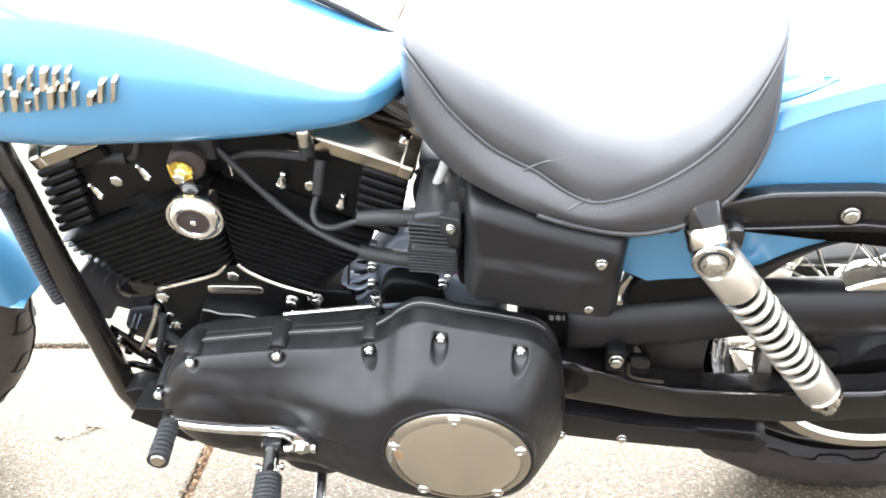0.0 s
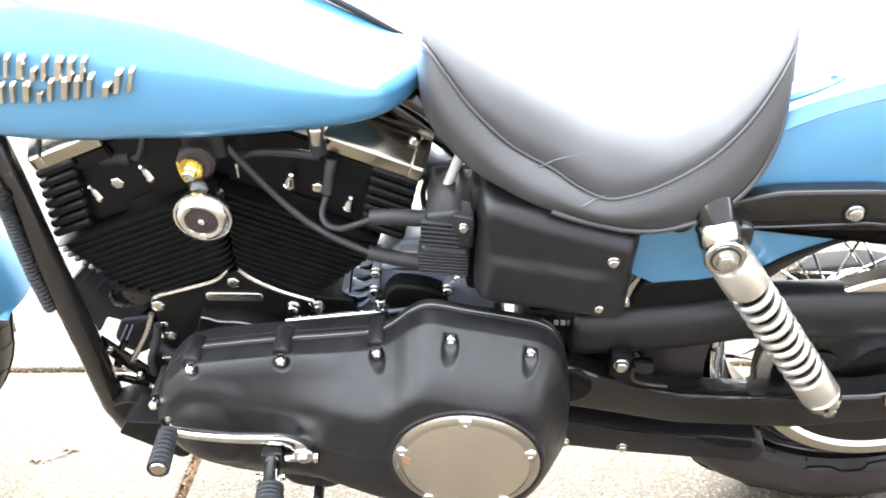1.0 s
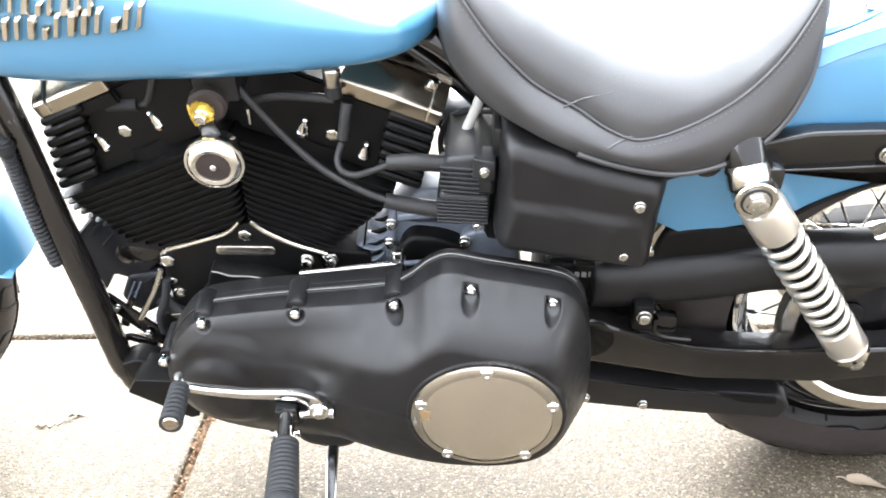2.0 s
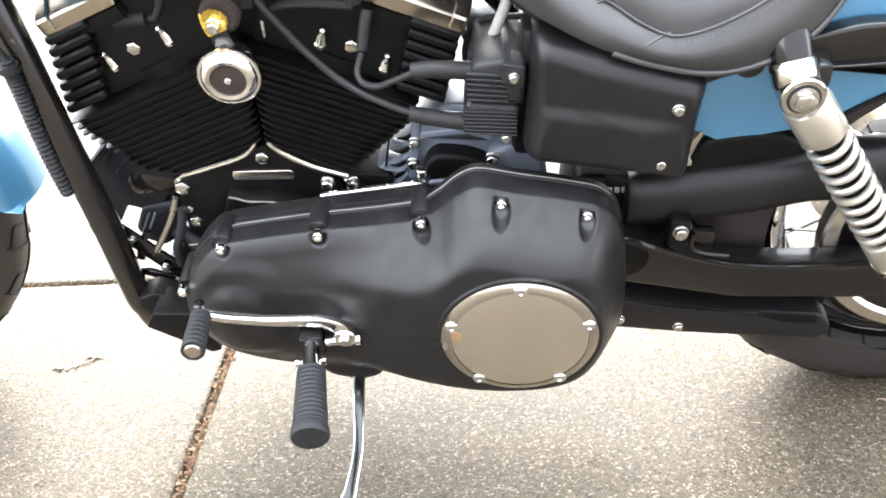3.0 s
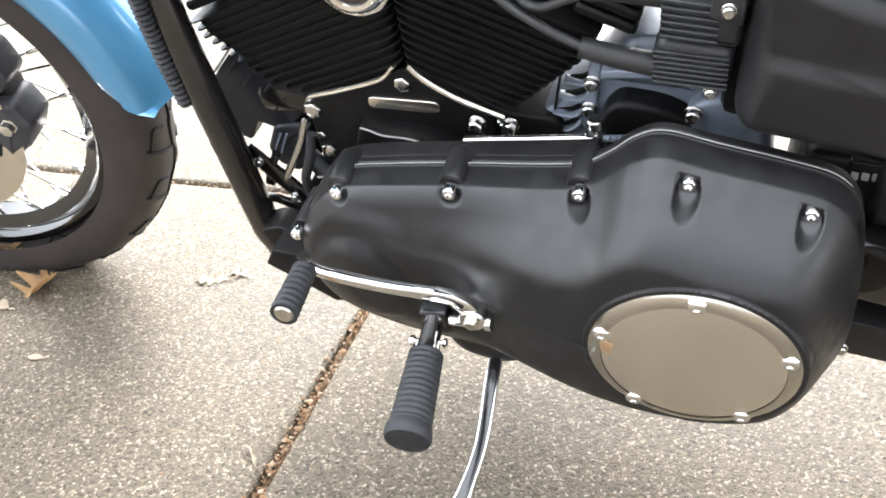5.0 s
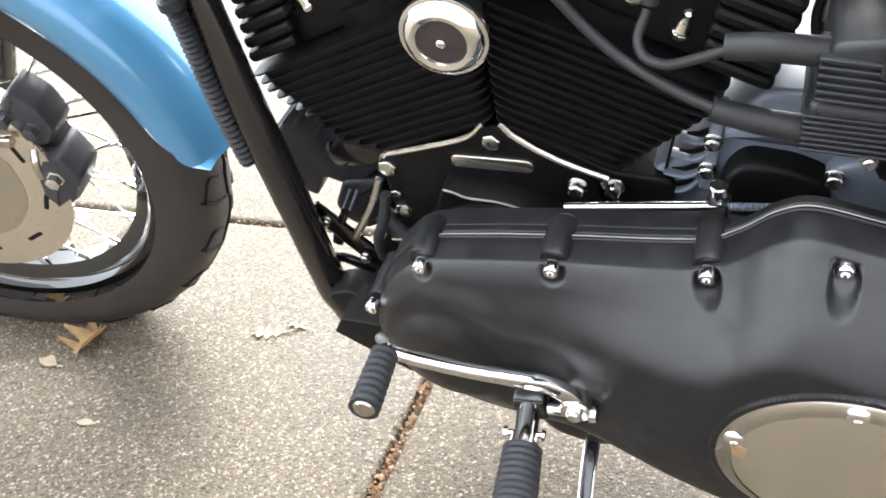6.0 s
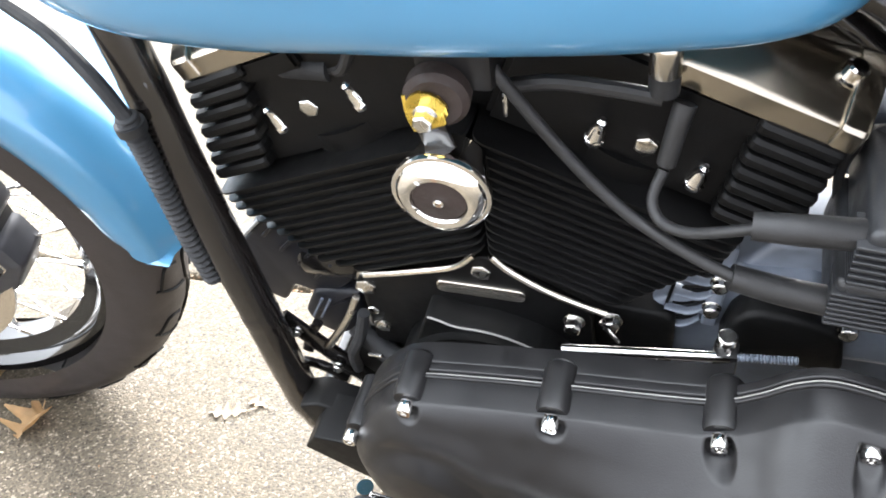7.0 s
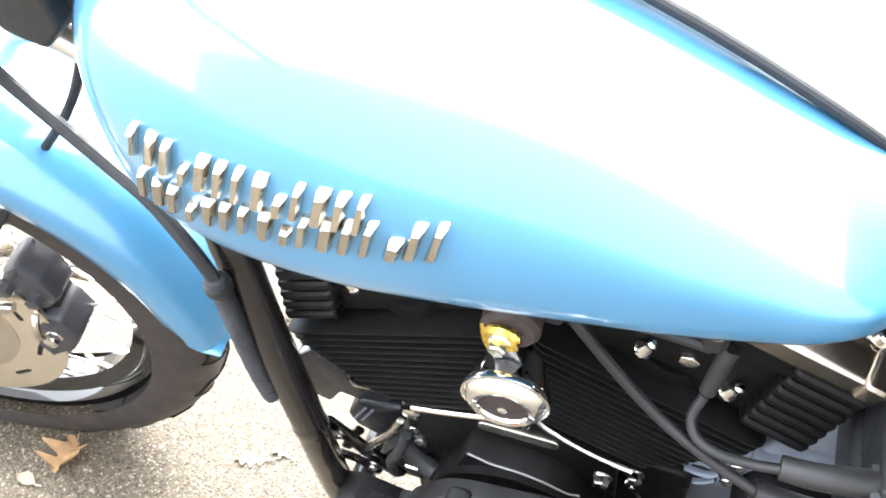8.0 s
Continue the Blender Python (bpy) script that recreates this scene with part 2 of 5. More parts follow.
def box(lo, hi, bevel=0.003, m=None):
    bm = bmesh.new()
    bmesh.ops.create_cube(bm, size=1)
    for v in bm.verts:
        v.co = Vector([lo[i] + (v.co[i] + 0.5) * (hi[i] - lo[i]) for i in range(3)])
    bmesh.ops.bevel(bm, geom=list(bm.edges), offset=bevel, segments=2, affect="EDGES", profile=0.5)
    if m is not None:
        bm.transform(m)
    return bm


def join(*bms):
    out = bms[0]
    for b in bms[1:]:
        me = bpy.data.meshes.new("joined")
        b.to_mesh(me)
        out.from_mesh(me)
        b.free()
        bpy.data.meshes.remove(me)
    return out


def smoothstep(a, b, x):
    t = min(1, max(0, (x - a) / (b - a)))
    return t * t * (3 - 2 * t)


def shell(outline, spine, base, height, rings=30):
    """A cover that rises from the plane y = base over an outline in x and z. height(x, z, d): how far it stands out (towards -y), d metres inside the edge."""
    s0, s1 = Vector(spine[0]), Vector(spine[1])
    rows = []
    feet = []
    for p in outline:
        q = Vector(p)
        t = min(1, max(0, (q - s0).dot(s1 - s0) / (s1 - s0).length_squared))
        feet.append((q, s0.lerp(s1, t)))
    for k in range(rings + 1):
        u = (k / rings) ** 1.5
        ring = []
        for q, f in feet:
            c = q.lerp(f, u * 0.985)
            ring.append((c.x, base - height(c.x, c.y, (q - c).length), c.y))
        rows.append(ring)
    rows.insert(0, [(q.x, base + 0.012, q.y) for q, f in feet])
    return loft(rows)


def bolt_mesh(r=0.007, h=0.008, hexed=True):
    """A bolt head on a washer, its base at the origin, standing out towards -y."""
    rings = [[(rr * math.cos(t), -d, rr * math.sin(t)) for t in (2 * math.pi * k / 24 for k in range(24))] for d, rr in ((0, r * 1.22), (0.0010, r * 1.22), (0.0014, r * 1.15))]
    a = loft(rings)
    seg = 6 if hexed else 18
    prof = ((0.0012, r), (h - 0.0012, r), (h - 0.0004, r * 0.88), (h, r * 0.8), (h, r * 0.2))
    b = loft([[(rr * math.cos(t), -d, rr * math.sin(t)) for t in (2 * math.pi * (k + 0.25) / seg for k in range(seg))] for d, rr in prof])
    return join(a, b)


BOLTS = {}


def bolt(parent, at, r=0.007, h=0.008, hexed=False, mat=None, name="bolt", m=None):
    key = (round(r, 4), round(h, 4), hexed, (mat or STEEL).name)
    where = Matrix.Translation(at) @ (m if m is not None else Matrix())
    if key not in BOLTS:
        ob = part(name, bolt_mesh(r, h, hexed), mat or STEEL, parent)
        ob.matrix_basis = where
        BOLTS[key] = ob
        return ob
    return share(name, BOLTS[key], parent, where)


# ---- ground ----
def ground_sheet():
    """Soil under the slabs, one sheet to the horizon."""
    bm = bmesh.new()
    s = 300
    vs = [bm.verts.new(p) for p in ((-s, -s, -0.016), (s, -s, -0.016), (s, s, -0.016), (-s, s, -0.016))]
    bm.faces.new(vs)
    return tagged(part("ground", bm, SOIL), "brown soil bed under the concrete driveway", "ground", "", "structure")


ground = ground_sheet()
JX, JY, SLAB = -0.412, 1.525, 3.6


def slab_mesh():
    """One slab with worn, rounded edges."""
    g = 0.007
    o = rounded([(g, g), (SLAB - g, g), (SLAB - g, SLAB - g), (g, SLAB - g)], 0.02, 4)
    rings = []
    for ins, z in ((0, -0.03), (0, -0.006), (0.0015, -0.0025), (0.004, -0.0006), (0.009, 0)):
        rings.append([(g + (x - g) * (1 - 2 * ins / SLAB) + ins, g + (y - g) * (1 - 2 * ins / SLAB) + ins, z) for x, y in o])
    return loft(rings)


driveway = tagged(new("driveway"), "damp exposed-aggregate concrete driveway in jointed slabs", "driveway", "", "structure")
first_slab = None
for i in range(-4, 4):
    for j in range(-4, 5):
        m = Matrix.Translation((JX + i * SLAB, JY + j * SLAB, 0))
        if first_slab is None:
            first_slab = part("slab", slab_mesh(), CONCRETE, driveway)
            first_slab.matrix_basis = m
        else:
            share("slab", first_slab, driveway, m)

# plain unseen wall, added behind the camera to block part of the sky
RENDERED = material("grey_render", (0.25, 0.26, 0.29), 0.85, 0.0, 0.0, 0.2, 9, 0.4, 120)
bm = bmesh.new()
bmesh.ops.create_cube(bm, size=1, matrix=pose(0.3, -2.30, 2.0, 0, 0, 22) @ Matrix.Diagonal((11.5, 0.3, 4.1, 1)))
bmesh.ops.bevel(bm, geom=list(bm.edges), offset=0.01, segments=2, affect="EDGES")
tagged(part("wall_unseen", bm, RENDERED), "plain grey wall added out of view to block the sky", "wall", "", "structure")


# ---- motorcycle: x runs to the rear, y to its right side, z up its own middle plane ----
bike = tagged(new("motorcycle"), "parked cruiser motorcycle in pearl blue and satin black, on its stand", "motorcycle")
bike.matrix_basis = pose(0.0464, 1.2161, 0, 0, 0, -3.03) @ pose(0, 0, 0, 16.47, 0, 0)


def frame_parts():
    fr = part("frame", join(
        *[tube([(-0.574, k * 0.045, 0.72), (-0.556, k * 0.058, 0.65), (-0.5305, k * 0.081, 0.50), (-0.5138, k * 0.092, 0.375), (-0.5090, k * 0.092, 0.27), (-0.502, k * 0.092, 0.225), (-0.465, k * 0.091, 0.188), (-0.25, k * 0.09, 0.170), (0.05, k * 0.08, 0.175), (0.12, k * 0.07, 0.23)], 0.0178, 80, 18) for k in (-1, 1)],
        tube([(-0.56, 0.0, 0.84), (-0.35, 0, 0.80), (-0.05, 0, 0.70), (0.15, 0, 0.62)], 0.03, 30, 16),
        tube([(-0.572, -0.046, 0.71), (-0.578, -0.035, 0.76), (-0.580, -0.02, 0.83)], 0.0175, 16, 14),
        tube([(-0.572, 0.046, 0.71), (-0.578, 0.035, 0.76), (-0.580, 0.02, 0.83)], 0.0175, 16, 14),
        tube([(-0.490, -0.09, 0.215), (-0.490, 0.09, 0.215)], 0.014, 6, 12)), FRAMEBLACK, bike, "gloss black steel tube frame")
    part("bracket_plate", prism(rounded([(-0.497, 0.262), (-0.474, 0.272), (-0.40, 0.25), (-0.39, 0.180), (-0.44, 0.190), (-0.486, 0.224)], 0.005), -0.085, -0.118, 0.003), FINBLACK, fr)
    part("foot_plate", prism(rounded([(-0.481, 0.243), (-0.466, 0.268), (-0.40, 0.266), (-0.392, 0.196), (-0.405, 0.192)], 0.003), -0.10, -0.150, 0.002), FINBLACK, fr)
    part("weld_collar", lathe([(0, 0.0175), (0.003, 0.0182), (0.03, 0.0182), (0.034, 0.0175)], (-0.5517, -0.0618, 0.625), (0.17, -0.15, -1), 24), FRAMEBLACK, fr)
    part("lower_collar", lathe([(0, 0.0174), (0.003, 0.0181), (0.018, 0.0181), (0.021, 0.0174)], (-0.5145, -0.092, 0.385), (0.068, 0, -1), 24), FRAMEBLACK, fr)
    part("steering_head", lathe([(-0.09, 0.03), (-0.085, 0.036), (0.085, 0.036), (0.09, 0.03)], (-0.575, 0, 0.83), (0.48, 0, -0.87), 24), GLOSS, fr)
    g = part("corrugated_sleeve", tube([(-0.5490, -0.096, 0.612), (-0.5480, -0.096, 0.575), (-0.5470, -0.097, 0.53), (-0.5450, -0.098, 0.48), (-0.5405, -0.098, 0.428)], 0.0080, 230, 14, None, lambda s: 1 + 0.16 * math.sin(s * 2 * math.pi * 32)), RUBBER, bike, "black corrugated cable sleeve on the frame tube")
    part("cable_tie", lathe([(0, 0.0118), (0.008, 0.0118)], (-0.5490, -0.096, 0.606), (0.01, 0, -1), 16), PLASTIC, g)
    part("control_cable", tube([(-0.80, -0.02, 0.775), (-0.735, -0.035, 0.725), (-0.645, -0.06, 0.680), (-0.6013, -0.075, 0.6648), (-0.5666, -0.09, 0.6394), (-0.5490, -0.096, 0.608)], 0.0060, 50, 10), RUBBER, bike, "black control cable")
    part("brake_hose", tube([(-0.63, -0.03, 0.83), (-0.655, -0.025, 0.76), (-0.71, -0.015, 0.68), (-0.79, -0.01, 0.59), (-0.86, -0.06, 0.50)], 0.0042, 50, 10), RUBBER, bike, "thin black hose")


def engine():
    V = Vector
    case = part("crankcase", join(
        prism(rounded([(-0.425, 0.20), (-0.425, 0.415), (-0.405, 0.428), (-0.315, 0.468), (-0.292, 0.470), (-0.205, 0.420), (-0.15, 0.415), (-0.15, 0.20)], 0.012), 0.11, -0.058, 0.004),
        tube([(-0.30, -0.058, 0.31), (-0.30, -0.10, 0.31)], 0.09, 4, 40)), FINBLACK, bike, "black engine crankcase")
    plate = part("mount_plate", prism(rounded([(-0.418, 0.325), (-0.416, 0.420), (-0.395, 0.426), (-0.325, 0.455), (-0.300, 0.472), (-0.285, 0.455), (-0.215, 0.415), (-0.212, 0.325)], 0.01), -0.055, -0.067, 0.002), FINBLACK, case)
    part("slot_badge", prism(rounded([(-0.345, 0.4195), (-0.269, 0.4195), (-0.269, 0.4335), (-0.345, 0.4335)], 0.0068, 6), -0.062, -0.0695, 0.001), BRUSHED, plate, "plain brushed metal strip")
    bolt(plate, (-0.304, -0.063, 0.452), 0.0088, 0.008, True)
    bolt(plate, (-0.413, -0.058, 0.407), 0.010, 0.012, True)
    bolt(plate, (-0.413, -0.058, 0.372), 0.006, 0.010, True)
    bolt(plate, (-0.408, -0.058, 0.352), 0.009, 0.012, True)
    bolt(plate, (-0.226, -0.084, 0.426), 0.0072, 0.010, True)
    bolt(plate, (-0.199, -0.066, 0.411), 0.0072, 0.010, True)
    part("gasket_edge", tube([(-0.348, -0.0925, 0.412), (-0.338, -0.0930, 0.410), (-0.325, -0.0930, 0.405), (-0.30, -0.0930, 0.404), (-0.278, -0.0930, 0.399), (-0.254, -0.0930, 0.389), (-0.242, -0.0925, 0.391)], 0.0010, 40, 6), SEALGREY, case)
    part("primary_chamber", prism(rounded([(-0.368, 0.36), (-0.351, 0.411), (-0.338, 0.409), (-0.322, 0.404), (-0.298, 0.403), (-0.276, 0.397), (-0.252, 0.387), (-0.240, 0.34), (-0.36, 0.33)], 0.006), -0.06, -0.092, 0.003), FINBLACK, case)

    def cylinder(name, base, lean, reach_out, right_at, end, label, tip, drop):
        up, ac = V((math.sin(lean), 0, math.cos(lean))), V((math.cos(lean), 0, -math.sin(lean)))
        cyl = part(name, lathe([(0, 0.056), (0.135, 0.056)], base + V((0, 0.0, 0)), up, 32), FINBLACK, bike, label)
        fins, barrel = 13, []
        for i in range(fins):
            s = 0.006 + i * 0.0092
            o = base + up * s
            reach = []
            for sign in (-1, 1):
                d = (right_at - o.x) / ac.x
                inner = abs(d) if d * sign > 0 else None
                reach.append(min(0.105, inner) if inner is not None else reach_out(i))
            w0, w1 = -reach[0], reach[1]
            barrel.append([o + ac * x + V((0, y, 0)) for x, y in rounded([(w0 + 0.0045, -0.0675), (w1 - 0.0045, -0.0675), (w1 - 0.0045, 0.0645), (w0 + 0.0045, 0.0645)], 0.016, 6)])
            out = rounded([(w0, -0.072), (w1, -0.072), (w1, 0.072), (w0, 0.072)], 0.013, 6)
            rings = []
            for ins, h in ((0.006, -0.0017), (0.0, -0.0009), (0.0, 0.0009), (0.006, 0.0017)):
                rings.append([o + ac * (x * (1 - ins * 10)) + V((0, y * (1 - ins * 10), 0)) + up * h for x, y in out])
            part("fin", loft(rings), FINBLACK, cyl)
        part("barrel", loft(barrel), FINBLACK, cyl)
        head_s = 0.006 + fins * 0.0092
        hb = base + up * head_s
        sg = -1 if lean < 0 else 1

        def slabx(a0, a1, y0, y1, s0, s1, bev, taper=0.0):
            bm = bmesh.new()
            bmesh.ops.create_cube(bm, size=1)
            for v in bm.verts:
                a = (a0, a1)[v.co.x > 0]
                y = (y0, y1)[v.co.y > 0]
                h = (s0, s1)[v.co.z > 0]
                if v.co.z > 0 and a * sg > 0:
                    a -= sg * taper
                v.co = hb + ac * a + V((0, y, 0)) + up * h
            bmesh.ops.bevel(bm, geom=list(bm.edges), offset=bev, segments=4, affect="EDGES")
            return bm
        a_out, a_in = sg * (tip - 0.010), -sg * 0.10
        head = part("head_" + name.split("_")[0], slabx(min(a_out, a_in), max(a_out, a_in), -0.050, 0.06, -0.006, 0.090, 0.004, drop * 7 + 0.004), FINBLACK, cyl, "black cylinder head")
        for i in range(7):
            rings = []
            o = hb + up * (0.004 + i * 0.0134)
            x0, x1 = sg * (tip - 0.058 - drop * i), sg * (tip - drop * i)
            out = rounded([(x0, -0.064), (x1, -0.064), (x1, 0.064), (x0, 0.064)], 0.006, 4)
            for ins, h in ((0.13, -0.0064), (0.035, -0.0050), (0.0, -0.0024), (0.0, 0.0024), (0.035, 0.0050), (0.13, 0.0064)):
                cx = (x0 + x1) / 2
                rings.append([o + ac * (cx + (x - cx) * (1 - ins)) + V((0, y * (1 - ins), 0)) + up * h for x, y in out])
            part("head_fin", loft(rings), FINBLACK, cyl, "", 18)
        # rocker box: a dark base and one polished shell with broad rounded edges
        b0, b1 = sorted((sg * (end - 0.006), -sg * 0.010))
        part("rocker_base", slabx(b0, b1, -0.058, 0.060, 0.070, 0.0895, 0.003), FINBLACK, cyl)
        c0, c1 = sorted((sg * end, -sg * 0.010))
        rings = []
        for h, ins, e in ((0.0885, 0.0015, 0.0015), (0.0900, 0.0, 0.0), (0.1050, 0.0, 0.0), (0.1068, 0.0012, 0.001), (0.1090, 0.004, 0.002), (0.1255, 0.034, 0.010), (0.1268, 0.038, 0.012), (0.1272, 0.046, 0.016)):
            out = rounded([(c0 + e, -0.060 + ins), (c1 - e, -0.060 + ins), (c1 - e, 0.060 - ins * 0.5), (c0 + e, 0.060 - ins * 0.5)], 0.007, 4)
            rings.append([hb + ac * x + V((0, y, 0)) + up * h for x, y in out])
        rb = part("rocker_cover", loft(rings), ROCKER, cyl, "polished alloy rocker cover", 22)
        # raised end band of the cover
        e0, e1 = sorted((sg * (end - 0.002), sg * (end - 0.020)))
        band = []
        for h, ins in ((0.0925, 0.0), (0.1065, 0.0), (0.1095, 0.002), (0.1280, 0.034), (0.1290, 0.042)):
            out = rounded([(e0, -0.0635 + ins), (e1, -0.0635 + ins), (e1, 0.04), (e0, 0.04)], 0.004, 4)
            band.append([hb + ac * x + V((0, y, 0)) + up * h for x, y in out])
        part("end_band", loft(band), ROCKER, rb, "", 22)
        return cyl, hb, up, ac

    fc = cylinder("front_cylinder", V((-0.352, 0, 0.452)), radians(-22.5), lambda i: 0.072 + 0.0135 * min(i, 2) + 0.0045 * max(0, min(i, 10) - 2), -0.299, 0.088, "black finned front cylinder", 0.131, 0.0066)
    rc = cylinder("rear_cylinder", V((-0.246, 0, 0.452)), radians(22.5), lambda i: 0.060 + 0.0043 * min(i, 9), -0.297, 0.117, "black finned rear cylinder", 0.126, 0.002)
    part("base_gasket", tube([(-0.408, -0.072, 0.430), (-0.365, -0.073, 0.444), (-0.325, -0.073, 0.459), (-0.306, -0.073, 0.477)], 0.0027, 26, 8), BRUSHED, fc[0], "bare alloy base edge")
    part("base_gasket", tube([(-0.292, -0.073, 0.478), (-0.278, -0.073, 0.463), (-0.245, -0.073, 0.442), (-0.203, -0.072, 0.424)], 0.0027, 26, 8), BRUSHED, rc[0], "bare alloy base edge")

    def stud(parent, at, lean):
        up = Vector((math.sin(lean), -0.25, math.cos(lean)))
        part("head_nut", lathe([(-0.004, 0.0075), (0.0, 0.0075), (0.002, 0.006), (0.010, 0.0055), (0.012, 0.0042), (0.018, 0.0036), (0.020, 0.0042), (0.022, 0.002)], at, up, 10), CHROME, parent)
    for at in ((-0.456, -0.046, 0.572), (-0.385, -0.046, 0.602)):
        stud(fc[0], at, -0.3)
    for at in ((-0.214, -0.056, 0.599), (-0.147, -0.052, 0.563)):
        stud(rc[0], at, 0.3)
    bolt(fc[0], (-0.426, -0.036, 0.594), 0.0085, 0.016, True)
    bolt(rc[0], (-0.181, -0.040, 0.590), 0.0085, 0.014, True, POLISHED, "spark_plug")
    part("intake_manifold", box((-0.345, -0.035, 0.50), (-0.255, 0.06, 0.715), 0.01), FINBLACK, bike, "black intake manifold between the cylinders")
    part("stay", tube([(-0.275, -0.05, 0.625), (-0.276, -0.05, 0.605)], 0.0022, 6, 8), CHROME, rc[0])
    part("spark_plug_boot", tube([(-0.44, -0.044, 0.628), (-0.402, -0.046, 0.630)], 0.0095, 10, 14), RUBBER, fc[0])
    part("spark_lead", tube([(-0.402, -0.046, 0.630), (-0.390, -0.05, 0.634), (-0.378, -0.05, 0.66), (-0.37, -0.045, 0.69)], 0.0045, 20, 10), WIRE, fc[0])
    # pillar of the rear rocker cover
    part("cap_pillar", lathe([(0, 0.0085), (0.002, 0.0098), (0.004, 0.0098), (0.020, 0.0098), (0.022, 0.009)], (-0.170, -0.072, 0.690), (0.0, 0, -1), 20), POLISHED, rc[0])
    part("cap_socket", lathe([(0, 0.0095), (0.014, 0.0095)], (-0.170, -0.072, 0.669), (0.0, 0, -1), 20), PLASTIC, rc[0])
    part("breather_hose", tube([(-0.265, -0.07, 0.648), (-0.235, -0.072, 0.655), (-0.20, -0.074, 0.655), (-0.170, -0.075, 0.652)], 0.0052, 24, 10), WIRE, rc[0])

    # transmission behind the engine
    tr = part("transmission", join(
        prism(rounded([(-0.21, 0.385), (-0.135, 0.445), (-0.108, 0.480), (-0.086, 0.508), (-0.02, 0.505), (0.03, 0.49), (0.05, 0.30), (-0.21, 0.30)], 0.010), 0.012, -0.048, 0.008),
        prism(rounded([(-0.20, 0.37), (-0.15, 0.42), (0.03, 0.42), (0.05, 0.30), (-0.20, 0.30)], 0.010), 0.09, 0.005, 0.008)), CASE, bike, "dark grey transmission housing with cast ribs")
    # recess drawn as a raised black block, its shade put into colour
    part("recess_shade", prism(rounded([(-0.118, 0.395), (-0.110, 0.437), (-0.095, 0.455), (-0.055, 0.450), (-0.030, 0.438), (-0.022, 0.39)], 0.012), -0.045, -0.073, 0.006), FINBLACK, tr, "raised black block for the shade of a recess")
    # dark crescents between the hooked cast ribs, the bolts at their ends and the split line
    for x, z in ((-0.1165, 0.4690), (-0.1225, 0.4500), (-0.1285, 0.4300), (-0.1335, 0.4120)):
        # shade of the rib gaps put into colour: raised near-black crescents
        part("rib_gap_shade", prism(rounded([(x, z), (x - 0.006, z - 0.0065), (x - 0.014, z - 0.0105), (x - 0.026, z - 0.0075), (x - 0.015, z - 0.0055), (x - 0.007, z - 0.0005)], 0.0012, 2), -0.046, -0.0495, 0.0006), FINBLACK, tr)
        part("rib", bar([(x - 0.031, -0.048, z - 0.0105), (x - 0.015, -0.0485, z - 0.0135), (x - 0.005, -0.0485, z - 0.0085), (x + 0.002, -0.048, z)], [0.0014, 0.0019, 0.0019, 0.0016], 0.006, 18), CASE, tr)
    part("split_line", prism([(-0.1525, 0.462), (-0.1500, 0.462), (-0.1615, 0.395), (-0.1640, 0.395)], -0.046, -0.0490, 0.0004), FINBLACK, tr)
    part("rib_end_web", prism(rounded([(-0.121, 0.500), (-0.1105, 0.500), (-0.119, 0.405), (-0.131, 0.405)], 0.003), -0.046, -0.054, 0.002), CASE, tr)
    for at in ((-0.1205, -0.053, 0.4600), (-0.1240, -0.053, 0.4290)):
        bolt(tr, at, 0.0062, 0.008)
    part("top_flange", prism(rounded([(-0.112, 0.468), (-0.060, 0.4745), (-0.028, 0.462), (-0.026, 0.470), (-0.058, 0.483), (-0.112, 0.478)], 0.003), -0.046, -0.060, 0.002), CASE, tr)
    part("gearbox_rear", prism(rounded([(0.06, 0.25), (0.07, 0.43), (0.165, 0.425), (0.19, 0.36), (0.18, 0.26)], 0.012), 0.06, -0.09, 0.008), FINBLACK, tr)
    part("housing_neck", prism(rounded([(-0.038, 0.40), (-0.034, 0.448), (-0.01, 0.462), (0.03, 0.462), (0.04, 0.40)], 0.012), -0.03, -0.066, 0.008), CASE, tr)
    bolt(tr, (-0.028, -0.066, 0.444), 0.0066, 0.009)
    # shift linkage
    rod = part("shift_rod", tube([(-0.230, -0.113, 0.428), (-0.107, -0.102, 0.436)], 0.0042, 6, 12), CHROME, bike, "chrome shift rod")
    part("threaded_end", tube([(-0.107, -0.102, 0.436), (-0.060, -0.098, 0.438)], 0.0032, 60, 10, None, lambda s: 1 + 0.18 * math.sin(s * 2 * math.pi * 20)), CASE, rod)
    part("rod_joint", lathe([(0, 0.006), (0.001, 0.0072), (0.018, 0.0072), (0.020, 0.009), (0.022, 0.006)], (-0.1105, -0.096, 0.4535), (0, 0.1, -1), 16), STEEL, rod)
    part("clevis", box((-0.119, -0.106, 0.416), (-0.101, -0.088, 0.440), 0.003), SATIN, rod)
    bolt(rod, (-0.163, -0.10, 0.420), 0.0058, 0.010, True)
    part("link_pin", tube([(-0.205, -0.085, 0.432), (-0.19, -0.09, 0.415)], 0.002, 4, 8), CHROME, rod)


